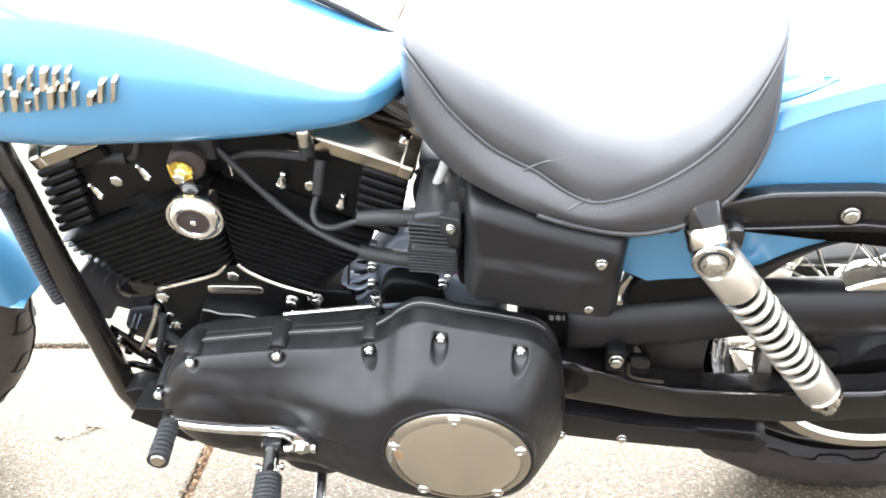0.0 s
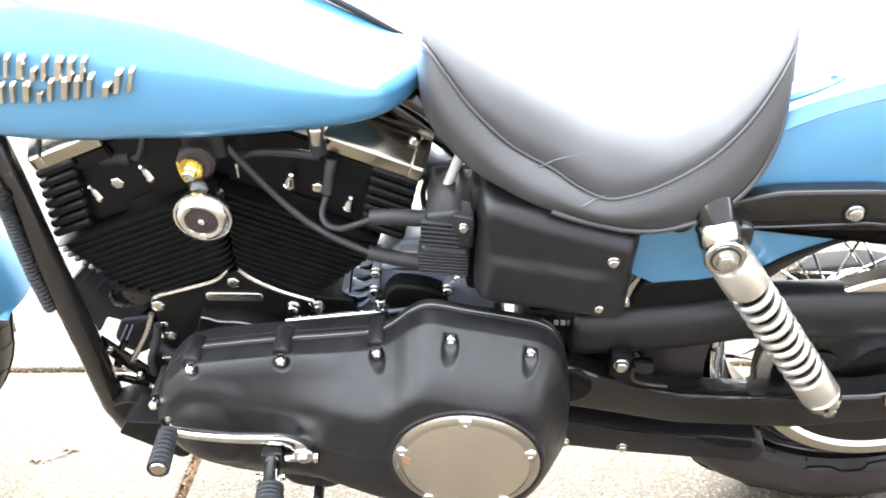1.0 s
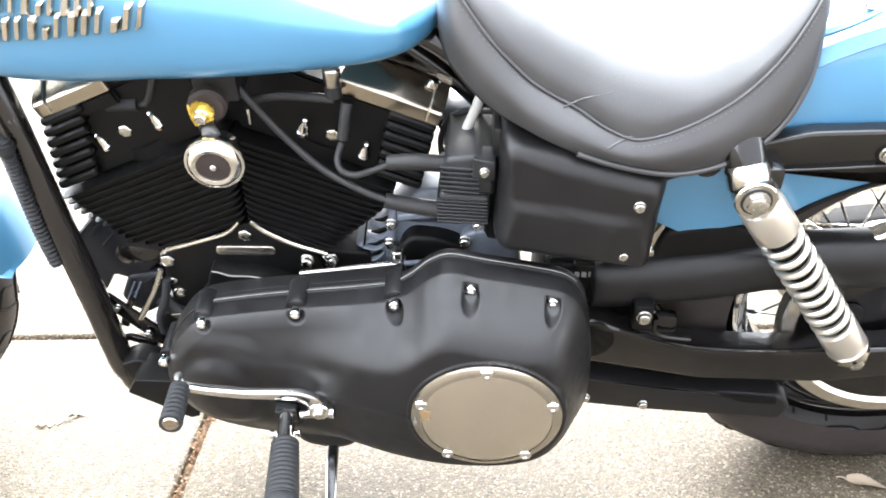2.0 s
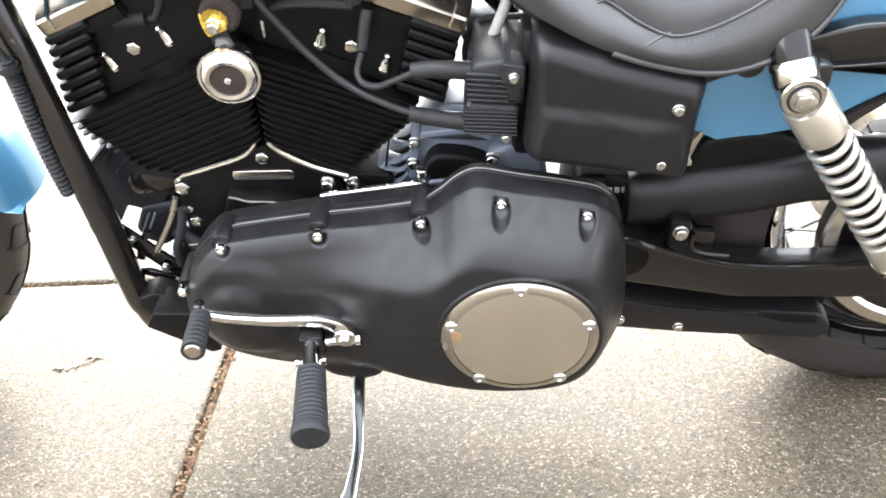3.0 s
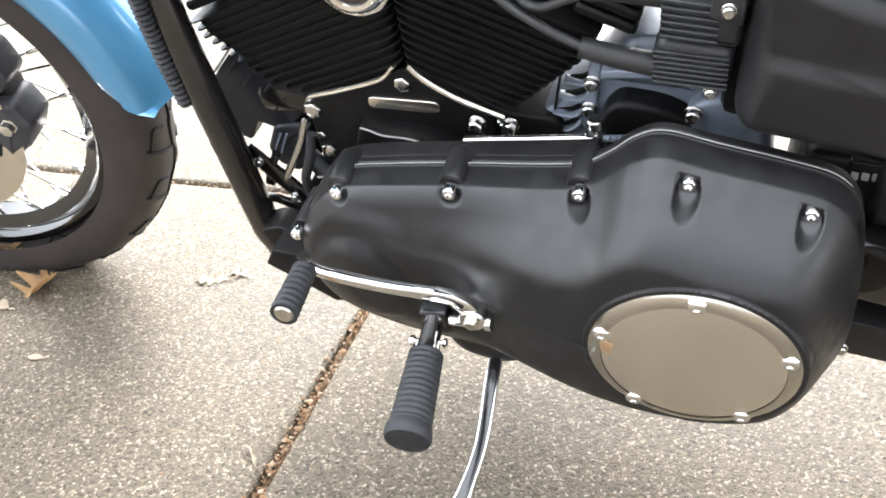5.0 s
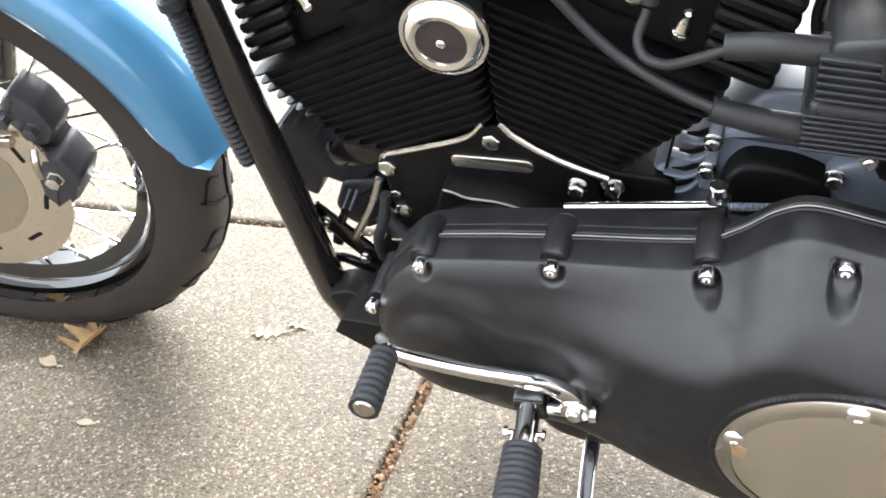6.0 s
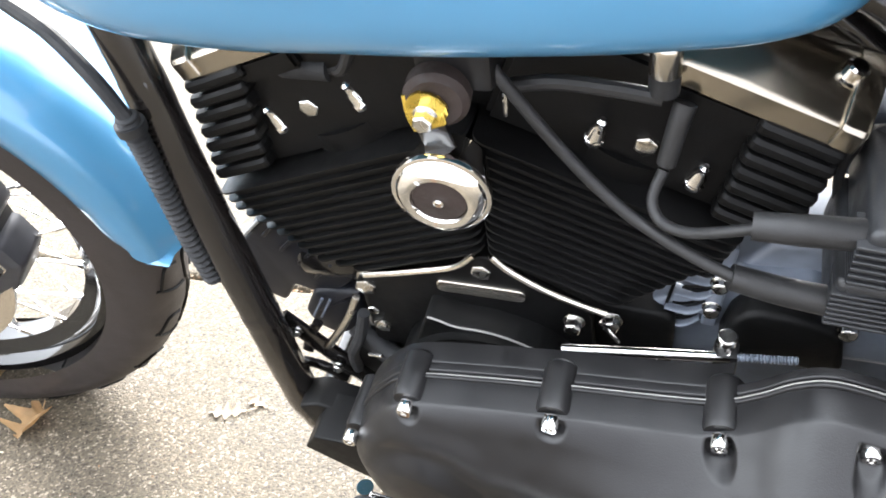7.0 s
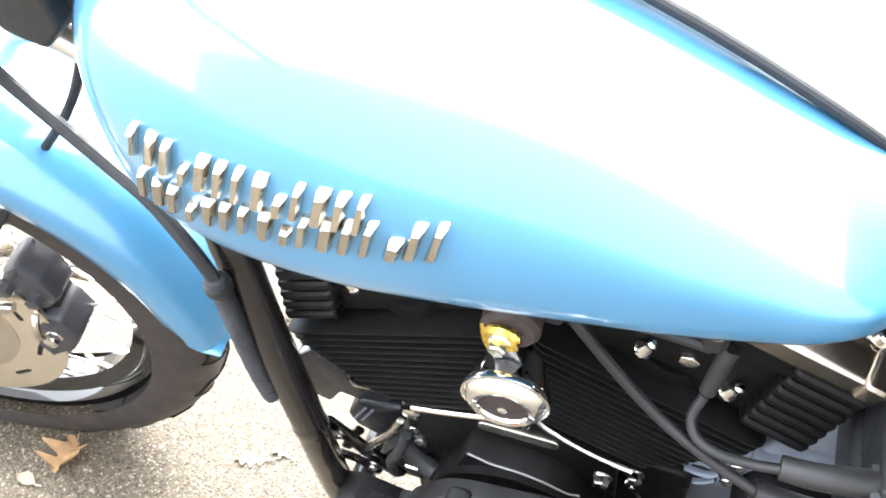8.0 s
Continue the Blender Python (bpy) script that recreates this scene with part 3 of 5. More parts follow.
def primary():
    outline = closed([(-0.408, 0.30), (-0.398, 0.345), (-0.375, 0.382), (-0.345, 0.408), (-0.29, 0.420), (-0.22, 0.430), (-0.15, 0.438), (-0.112, 0.445), (-0.088, 0.460), (-0.066, 0.480), (-0.042, 0.4885), (0.002, 0.4795), (0.053, 0.4695), (0.090, 0.4590), (0.110, 0.438), (0.120, 0.405), (0.127, 0.36), (0.130, 0.30), (0.122, 0.250), (0.095, 0.209), (0.05, 0.188), (-0.01, 0.181), (-0.08, 0.180), (-0.16, 0.183), (-0.24, 0.191), (-0.31, 0.201), (-0.365, 0.222), (-0.397, 0.256)], 1040)
    cx, cz = 0.0, 0.331
    base = -0.150

    def height(x, z, d):
        r = math.hypot(x - cx, z - cz)
        edge = math.sqrt(max(0, 1 - (1 - min(1, d / 0.020)) ** 2))
        h = 0.012 * min(1, d / 0.003) + 0.020 * edge
        # gentle belly of the long case
        h += 0.017 * smoothstep(0.0, 0.07, d)
        # the case rises towards the clutch dome
        h += 0.022 * smoothstep(-0.36, -0.04, x) * smoothstep(0.0, 0.06, d)
        dome = 1 - smoothstep(0.062, 0.245, r)
        h += (0.104 - h) * max(dome * smoothstep(-0.004, 0.056, d), 1 - smoothstep(0.0925, 0.097, r))
        # round boss over the engine sprocket, and the ridge along its upper edge
        q = math.hypot(x + 0.335, (z - 0.300) * 1.0)
        h += 0.008 * (1 - smoothstep(0.040, 0.066, q))
        ridge = abs(math.hypot(x + 0.315, z - 0.300) - 0.082)
        if z > 0.315 and x < -0.26:
            h += 0.0035 * (1 - smoothstep(0.0, 0.018, ridge)) * smoothstep(0.0, 0.02, d) * (1 - smoothstep(-0.30, -0.26, x))
        # pockets round the two rear screws, hollows at the three upper ones
        for bx, bz in ((-0.0187, 0.471), (0.0746, 0.4525)):
            px, pz = x - bx, z - bz
            dz = min(0, pz + 0.003) if pz < -0.003 else max(0, pz - 0.006)
            pd = math.hypot(px, dz)
            k = 1 - smoothstep(0.0075, 0.0105, pd)
            h = h + (min(h, 0.031 + 2.0 * max(0, -pz - 0.003)) - h) * k
        for bx, bz in ((-0.342, 0.405), (-0.226, 0.424), (-0.108, 0.440)):
            k = 1 - smoothstep(0.0075, 0.0125, math.hypot(x - bx, z - bz))
            h = h + (min(h, 0.024) - h) * k
        return h
    pc = part("primary_cover", shell(outline, ((-0.30, 0.312), (0.0, 0.335)), base, height, 140), SATIN, bike, "satin black primary cover", 60)
    inner = [(x * 1.004, (z - 0.33) * 1.012 + 0.330) for x, z in outline]
    part("inner_primary", prism(inner[::4], -0.136, -0.144, 0.002), SATIN, pc)
    part("chain_case", prism([p for p in inner[::4] if p[0] < -0.085 and p[1] < 0.452], -0.116, -0.138, 0.004), SATIN, pc)
    part("flange_lip", prism([(x * 1.004, (z - 0.33) * 1.012 + 0.331) for x, z in outline[::4]], -0.146, -0.1510, 0.0015), SATIN, pc)
    top = [(x, -0.1475, (z - 0.33) * 1.014 + 0.3312) for x, z in outline]
    run = [p for p in top if p[2] > 0.40 and -0.335 < p[0] < 0.105]
    run.sort()
    part("cover_gasket", tube(run[::5], 0.0005, 140, 6), SEALGREY, pc, "thin grey gasket edge")
    for x, z in ((-0.342, 0.405), (-0.226, 0.424), (-0.108, 0.440)):
        part("screw_boss", lathe([(0, 0.0115), (0.004, 0.0130), (0.040, 0.0135), (0.043, 0.011)], (x, -0.170, z + 0.001), (0, 1, 0), 22), SATIN, pc)
    for x, z in ((-0.403, 0.3365),):
        part("screw_boss", lathe([(0, 0.011), (0.004, 0.012), (0.05, 0.012)], (x + 0.004, -0.168, z), (0, 1, 0), 18), SATIN, pc)
    for at in ((-0.342, -0.171, 0.405), (-0.226, -0.172, 0.424), (-0.108, -0.172, 0.440), (-0.0187, -0.177, 0.470), (0.0746, -0.177, 0.4515), (-0.403, -0.171, 0.3365)):
        part("cap_screw", lathe([(0, 0.0064), (0.009, 0.0064), (0.0105, 0.0054), (0.0105, 0.0032), (0.007, 0.003)], (at[0], at[1], at[2]), (0, -1, 0), 18), CHROME, pc)
    for at in ((0.126, -0.165, 0.266),):
        bolt(pc, at, 0.0055, 0.006)
    stain = prism(rounded([(-0.077, 0.348), (-0.062, 0.346), (-0.054, 0.331), (-0.066, 0.330), (-0.076, 0.333)], 0.003, 3), -0.2570, -0.2590, 0.0003)
    dc = part("derby_cover", lathe([(-0.012, 0.0905), (0.0, 0.0905), (0.003, 0.0895), (0.0055, 0.0865), (0.0075, 0.0815), (0.0082, 0.0770), (0.0090, 0.074), (0.0106, 0.05), (0.0116, 0.025), (0.0120, 0.0)], (cx, -0.2495, cz), (0, -1, 0), 96), BRUSHED, pc, "round brushed steel clutch cover with a polished rim")
    part("stain", stain, GRIME, dc, "tan stain")
    part("rim", lathe([(0.0, 0.0898), (0.0036, 0.0893), (0.0062, 0.0862), (0.0082, 0.0812), (0.0090, 0.0785), (0.0092, 0.0765)], (cx, -0.2495, cz), (0, -1, 0), 96, False), POLISHED, dc, "polished outer rim")
    part("cover_gasket", lathe([(0, 0.093), (0.003, 0.0935), (0.004, 0.0925)], (cx, -0.2475, cz), (0, -1, 0), 96), FINBLACK, dc)
    for k in range(5):
        t = math.pi / 2 + 2 * math.pi * k / 5
        part("dome_screw", lathe([(0, 0.0082), (0.0015, 0.0082), (0.0035, 0.0068), (0.0048, 0.0045), (0.0048, 0.0028), (0.0035, 0.0026)], (cx + 0.0795 * math.cos(t), -0.2562, cz + 0.0795 * math.sin(t)), (0, -1, 0), 22), CHROME, dc)

    # gear lever and its rubber peg
    lev = part("shift_lever", lever_mesh(), CHROME, bike, "chrome gear lever with a rubber peg")
    part("lever_clamp", lathe([(0, 0.0125), (0.002, 0.0135), (0.020, 0.0135), (0.022, 0.012)], (-0.203, -0.212, 0.310), (0, -1, 0), 24), CHROME, lev)
    part("pinch_bolt", lathe([(-0.018, 0.0055), (0.018, 0.0055), (0.018, 0.0075), (0.024, 0.0075)], (-0.209, -0.228, 0.302), (1, 0, 0.1), 12), CHROME, lev)
    part("shaft_end", lathe([(0, 0.007), (0.01, 0.007), (0.012, 0.005)], (-0.203, -0.228, 0.310), (0, -1, 0), 20), POLISHED, lev)
    a, b = Vector((-0.361, -0.240, 0.360)), Vector((-0.355, -0.299, 0.367))
    part("peg_rubber", tube([a, b], 0.0118, 90, 20, 0.0132, lambda s: 1 + 0.035 * math.sin(s * 2 * math.pi * 8)), RUBBER, lev, "ribbed black rubber")
    part("peg_end", lathe([(-0.004, 0.0096), (0.0, 0.0096), (0.0015, 0.008)], b, b - a, 20), POLISHED, lev)
    bolt(lev, (-0.363, -0.232, 0.372), 0.0055, 0.008, True, CHROME, "bolt", pose(0, 0, 0, 90, 0, 0))

    # rider's foot peg
    a, b = Vector((-0.246, -0.222, 0.293)), Vector((-0.2305, -0.357, 0.288))
    d = (b - a).normalized()
    fp = part("foot_peg", tube([a + d * 0.044, b - d * 0.012], 0.0166, 156, 24, 0.0198, lambda s: 1 + 0.022 * math.sin(s * 2 * math.pi * 13)), RUBBER, bike, "ribbed black rubber foot peg")
    part("peg_cap", lathe([(-0.016, 0.0195), (-0.012, 0.0215), (-0.003, 0.0222), (0.0, 0.0205), (0.001, 0.012)], b, d, 28), RUBBER, fp)
    part("peg_core", lathe([(0.0, 0.010), (0.03, 0.0105), (0.046, 0.0145)], a, d, 20), CHROME, fp)
    part("clevis", box((-0.014, -0.012, -0.011), (0.014, 0.026, 0.011), 0.003, Matrix.Translation(a - d * 0.006) @ d.to_track_quat("-Y", "Z").to_matrix().to_4x4()), GLOSS, fp)
    part("pivot_pin", lathe([(-0.019, 0.004), (-0.0185, 0.0055), (-0.0145, 0.0055), (-0.0145, 0.003), (0.0145, 0.003), (0.0145, 0.005), (0.017, 0.005), (0.0175, 0.004)], a + d * 0.030, (1, 0.1, 0), 16), CHROME, fp)
    part("peg_bracket", box((-0.262, -0.222, 0.262), (-0.230, -0.10, 0.288), 0.009), SATIN, fp)

    # side stand, down to the ground
    ss = part("side_stand", stand_mesh(), CHROME, bike, "chrome side stand leg resting on the concrete")
    # raised dark strip: the black bike mirrored in the chrome, put into colour
    part("dark_reflection", stand_mesh(0.78, 0.0011), GLOSS, ss, "dark strip for the bike's reflection in the chrome leg")
    part("stand_bracket", prism(rounded([(-0.262, 0.20), (-0.245, 0.178), (-0.205, 0.166), (-0.172, 0.176), (-0.16, 0.24), (-0.25, 0.25)], 0.02, 6), -0.09, -0.186, 0.018, 5), SATIN, ss)


def bar(path, widths, thick, n=50):
    """A flat bar with rounded edges along a curve in x, y, z: widths in the x-z plane, thick along y."""
    p = spline(path, n)
    w = [v.x for v in spline([(k, 0, 0) for k in widths], n)]
    rings = []
    for i, c in enumerate(p):
        t = (p[min(i + 1, n - 1)] - p[max(i - 1, 0)]).normalized()
        side = Vector((-t.z, 0, t.x)).normalized()
        out = Vector((0, -1, 0))
        ring = []
        for k in range(14):
            a = 2 * math.pi * k / 14
            ca, sa = math.cos(a), math.sin(a)
            ring.append(c + side * (math.copysign(abs(ca) ** 0.6, ca) * w[i]) + out * (math.copysign(abs(sa) ** 0.6, sa) * thick))
        rings.append(ring)
    return loft(rings)


def lever_mesh():
    return bar([(-0.366, -0.236, 0.362), (-0.335, -0.234, 0.351), (-0.29, -0.230, 0.341), (-0.245, -0.228, 0.338), (-0.224, -0.226, 0.333), (-0.209, -0.226, 0.324), (-0.202, -0.226, 0.310)], [0.0045, 0.0052, 0.006, 0.0072, 0.0085, 0.0095, 0.010], 0.006)


def stand_mesh(share_of_width=1.0, raised=0.0):
    """The stand leg: a flat forging with softly rounded edges that broadens into its foot."""
    q = spline([(-0.207, -0.12, 0.199), (-0.205, -0.20, 0.171), (-0.202, -0.268, 0.144), (-0.208, -0.315, 0.126), (-0.213, -0.336, 0.118), (-0.220, -0.362, 0.1085)], 60)
    w = spline([(k, 0, 0) for k in (0.0085, 0.0082, 0.0068, 0.0082, 0.0125, 0.024)], 60)

    def flat(k):
        return math.copysign(abs(k) ** 0.35, k)
    rings = []
    for i, (c, v) in enumerate(zip(q, w)):
        d = (q[min(i + 1, 59)] - q[max(i - 1, 0)]).normalized()
        side = d.cross(Vector((0, 0, 1))).normalized()
        up = side.cross(d)
        rings.append([c + up * raised + side * flat(math.cos(a)) * v.x * share_of_width + up * flat(math.sin(a)) * 0.0056 for a in (2 * math.pi * (k + 0.5) / 28 for k in range(28))])
    return loft(rings)


def horn():
    c = Vector((-0.299, -0.1370, 0.6035))
    ax = Vector((0.05, -1, -0.02)).normalized()
    o = c - ax * 0.010
    h = part("horn", lathe([(-0.032, 0.012), (-0.030, 0.024), (-0.014, 0.029), (-0.004, 0.0326), (0.0, 0.0334), (0.0025, 0.0328), (0.0032, 0.0312), (0.0030, 0.0302), (0.0048, 0.0292), (0.0085, 0.0268), (0.0105, 0.0228), (0.0095, 0.0190), (0.007, 0.0178)], o, ax, 64), CHROME, bike, "round chrome horn")
    part("horn_face", lathe([(0.006, 0.0181), (0.0078, 0.0174), (0.0088, 0.009), (0.0088, 0.001)], o, ax, 40), RUST, h, "dark centre disc")
    part("centre_screw", lathe([(0.0085, 0.0036), (0.0105, 0.0036), (0.0115, 0.0022)], o, ax, 14), CHROME, h)
    b = part("horn_bracket", bar([(-0.310, -0.108, 0.668), (-0.308, -0.112, 0.655), (-0.305, -0.114, 0.647)], [0.0130, 0.0130, 0.0120], 0.002, 30), ZINC, h, "yellow zinc-plated bracket")
    part("bracket_foot", bar([(-0.3055, -0.1125, 0.650), (-0.302, -0.1125, 0.635), (-0.297, -0.110, 0.612), (-0.294, -0.108, 0.600)], [0.0105, 0.0105, 0.011, 0.011], 0.003, 16), GLOSS, h)
    part("grommet", lathe([(0, 0.017), (0.003, 0.021), (0.014, 0.021), (0.018, 0.017)], (-0.303, -0.092, 0.662), (0.1, -1, 0), 28), RUST, b, "brown rubber mount")
    part("star_washer", lathe([(0.0, 0.0135), (0.002, 0.0135), (0.0022, 0.008)], (-0.306, -0.1105, 0.660), (0, -1, -0.1), 12), ZINC, b)
    bolt(b, (-0.307, -0.113, 0.655), 0.0068, 0.010, True)
    part("mount_bracket", box((-0.318, -0.095, 0.660), (-0.268, -0.03, 0.715), 0.005), SATIN, h)
    part("connector", box((-0.280, -0.092, 0.676), (-0.270, -0.082, 0.684), 0.002), material("orange_connector", (0.16, 0.05, 0.02), 0.5), h)


def coil_pack():
    c = part("ignition_coil", join(
        prism(rounded([(-0.052, 0.563), (-0.047, 0.607), (-0.012, 0.612), (0.008, 0.601), (0.006, 0.556)], 0.006), -0.03, -0.125, 0.006),
        prism(rounded([(-0.060, 0.515), (-0.056, 0.561), (0.004, 0.554), (0.000, 0.511)], 0.010), -0.03, -0.122, 0.008)), PLASTIC, bike, "black ribbed ignition coil")
    for k in range(6):
        z = 0.566 + 0.0062 * k
        part("rib", prism(rounded([(-0.053, z), (-0.010, z - 0.004), (-0.010, z - 0.001), (-0.053, z + 0.003)], 0.001, 2), -0.10, -0.1285, 0.001), PLASTIC, c)
    for k in range(7):
        z = 0.519 + 0.0048 * k
        part("rib", prism(rounded([(-0.058, z + 0.001), (0.0, z - 0.003), (0.0, z - 0.0005), (-0.058, z + 0.0035)], 0.001, 2), -0.10, -0.1245, 0.001), PLASTIC, c)
    part("tab", prism(rounded([(-0.018, 0.586), (-0.016, 0.611), (0.008, 0.606), (0.007, 0.580)], 0.003), -0.10, -0.1295, 0.002), PLASTIC, c)
    bolt(c, (-0.004, -0.129, 0.594), 0.0048, 0.006)
    bolt(c, (-0.012, -0.121, 0.513), 0.0048, 0.006)
    l1 = part("ignition_lead", tube([(-0.292, -0.075, 0.695), (-0.268, -0.085, 0.668), (-0.226, -0.09, 0.611), (-0.187, -0.098, 0.574), (-0.145, -0.110, 0.555), (-0.112, -0.117, 0.544)], 0.0042, 60, 12), WIRE, bike, "grey-black ignition lead")
    part("boot", tube([(-0.117, -0.116, 0.5445), (-0.085, -0.115, 0.536), (-0.05, -0.112, 0.528)], 0.0088, 30, 14, 0.0102), WIRE, l1, "rubber boot")
    l2 = part("ignition_lead", tube([(-0.166, -0.082, 0.600), (-0.171, -0.093, 0.584), (-0.164, -0.104, 0.576), (-0.147, -0.112, 0.577), (-0.126, -0.119, 0.589), (-0.106, -0.1225, 0.600)], 0.0038, 60, 12), WIRE, bike, "grey-black ignition lead")
    part("boot", tube([(-0.110, -0.122, 0.601), (-0.085, -0.122, 0.602), (-0.048, -0.112, 0.593)], 0.0088, 30, 14, 0.0102), WIRE, l2, "rubber boot")
    part("plug_boot", tube([(-0.157, -0.066, 0.642), (-0.160, -0.072, 0.630), (-0.165, -0.080, 0.603)], 0.0074, 30, 14, 0.0062), WIRE, l2, "rubber boot")


def battery_cover():
    outline = rounded([(0.013, 0.652), (0.1965, 0.5955), (0.188, 0.461), (0.005, 0.492)], 0.018, 8)
    fine = []
    for i in range(len(outline)):
        a, b = Vector(outline[i]), Vector(outline[(i + 1) % len(outline)])
        k = max(1, int((b - a).length / 0.004))
        fine += [tuple(a.lerp(b, j / k)) for j in range(k)]

    def height(x, z, d):
        h = 0.108 + 0.046 * math.sqrt(max(0, 1 - (1 - min(1, d / 0.026)) ** 2))
        line = 0.572 - 0.19 * x
        h += 0.006 * smoothstep(-0.012, 0.006, line - z) * smoothstep(0.0, 0.03, d) * (1 - 0.8 * smoothstep(0.13, 0.18, x))
        return h * min(1, 0.25 + d / 0.0006)
    c = part("battery_cover", shell(fine, ((0.06, 0.567), (0.14, 0.535)), 0.0, height, 40), SATIN, bike, "satin black battery side cover", 50)
    bolt(c, (0.163, -0.153, 0.566), 0.0056, 0.006)
    bolt(c, (0.152, -0.153, 0.497), 0.0056, 0.006)
    part("tray", box((-0.005, -0.10, 0.47), (0.18, 0.10, 0.60), 0.01), FINBLACK, c)
    part("upper_shell", box((0.004, -0.115, 0.60), (0.022, -0.07, 0.640), 0.006), SATIN, c)
    return c


def tank():
    # stations: x, half width, bottom, top, height of the widest line
    st = [(-0.626, 0.022, 0.770, 0.815, 0.793), (-0.619, 0.050, 0.748, 0.838, 0.790), (-0.604, 0.077, 0.730, 0.860, 0.784), (-0.58, 0.104, 0.713, 0.880, 0.778), (-0.55, 0.123, 0.701, 0.893, 0.774), (-0.50, 0.1385, 0.6945, 0.902, 0.770), (-0.45, 0.1445, 0.693, 0.900, 0.768), (-0.40, 0.1455, 0.6935, 0.891, 0.765), (-0.35, 0.1415, 0.6945, 0.876, 0.762), (-0.30, 0.134, 0.692, 0.858, 0.757), (-0.25, 0.1265, 0.692, 0.837, 0.753), (-0.20, 0.120, 0.6945, 0.813, 0.749), (-0.15, 0.110, 0.697, 0.787, 0.745), (-0.12, 0.103, 0.700, 0.771, 0.741), (-0.09, 0.088, 0.7045, 0.756, 0.737), (-0.068, 0.066, 0.712, 0.749, 0.736), (-0.054, 0.040, 0.722, 0.744, 0.736), (-0.049, 0.018, 0.730, 0.741, 0.737)]
    cols = [spline([(s[0], s[k], 0) for s in st], 60) for k in range(1, 5)]
    rings = []
    for i in range(60):
        x = cols[0][i].x
        w, zb, zt, zm = (max(0.004, cols[k][i].y) for k in range(4))
        ring = []
        for j in range(56):
            a = 2 * math.pi * j / 56
            c, s = math.cos(a), math.sin(a)
            y = math.copysign(abs(c) ** (0.85 if s > 0 else 0.36), c) * w
            z = zm + (math.copysign(abs(s) ** (0.88 if s > 0 else 0.56), s) * ((zt - zm) if s > 0 else (zm - zb)))
            ring.append((x, y, z))
        rings.append(ring)
    t = part("fuel_tank", loft(rings), BLUE, bike, "pearl blue teardrop fuel tank")
    # console along the top
    cs = [(-0.44, 0.904, 0.020), (-0.40, 0.896, 0.020), (-0.30, 0.866, 0.020), (-0.24, 0.840, 0.020), (-0.20, 0.820, 0.019), (-0.16, 0.798, 0.018), (-0.12, 0.774, 0.016), (-0.085, 0.750, 0.012), (-0.06, 0.738, 0.008)]
    rings, edge = [], []
    for c in spline([(a, b, w) for a, b, w in cs], 30):
        x, z, w = c
        z += 0.001
        c0 = 0.045          # the console lies on the far shoulder of the tank's crown
        rings.append([(x, c0 - w, z - 0.016), (x, c0 - w, z), (x, c0 - w * 0.9, z + 0.003), (x, c0, z + 0.004), (x, c0 + w * 0.9, z + 0.001), (x, c0 + w, z - 0.004), (x, c0 + w, z - 0.02)])
        edge.append((x, c0 - w - 0.002, z + 0.001))
    con = part("console", loft(rings), POLISHED, t, "bright console along the top of the tank")
    part("edge_trim", tube(edge, 0.0042, 60, 10), RUBBER, con, "black rubber edge trim")
    # badge: two rows of slanted raised bars, shapes only
    def surface_y(x, z):
        k = min(range(60), key=lambda i: abs(cols[0][i].x - x))
        w, zb, zt, zm = (cols[j][k].y for j in range(4))
        s = (z - zm) / ((zt - zm) if z > zm else (zm - zb))
        s = max(-0.999, min(0.999, s))
        e = 0.88 if s > 0 else 0.56
        sn = abs(s) ** (1 / e)
        return -(max(0, 1 - sn * sn) ** (0.425 if s > 0 else 0.18)) * w
    badge = None
    rows = ((0.8055, 0.7975, -0.532, -0.368, 13, 0.0255), (0.7680, 0.7860, -0.538, -0.324, 16, 0.0265))
    for z0, z1, x0, x1, count, tall in rows:
        pitch = (x1 - x0) / count
        for k in range(count):
            x, z = x0 + pitch * k, z0 + (z1 - z0) * k / count
            short = k % 5 == 3
            piece = badge_bar(x, pitch * (0.50, 0.72, 0.60)[k % 3], z - (0.22 * tall if short else 0), surface_y, tall * (0.56 if short else 1.0))
            if badge is None:
                badge = part("tank_badge", piece, POLISHED, t, "raised polished bars in two slanted rows")
            else:
                part("badge_bar", piece, POLISHED, badge)


def badge_bar(x, w, z, surface_y, tall):
    """One slanted raised bar with bevelled edges on the tank's side."""
    slant, lift = 0.32 * tall, 0.0075

    def at(px, pz, up):
        return (px, surface_y(px, pz) - up, pz)
    ring = rounded([(x - slant / 2, z - tall / 2), (x + w - slant / 2, z - tall / 2), (x + w + slant / 2, z + tall / 2), (x + slant / 2, z + tall / 2)], 0.0016, 3)
    cx = x + w / 2
    return loft([[at(a, b, -0.004) for a, b in ring], [at(a, b, lift * 0.45) for a, b in ring], [at(cx + (a - cx) * 0.62, z + (b - z) * 0.74, lift) for a, b in ring]])


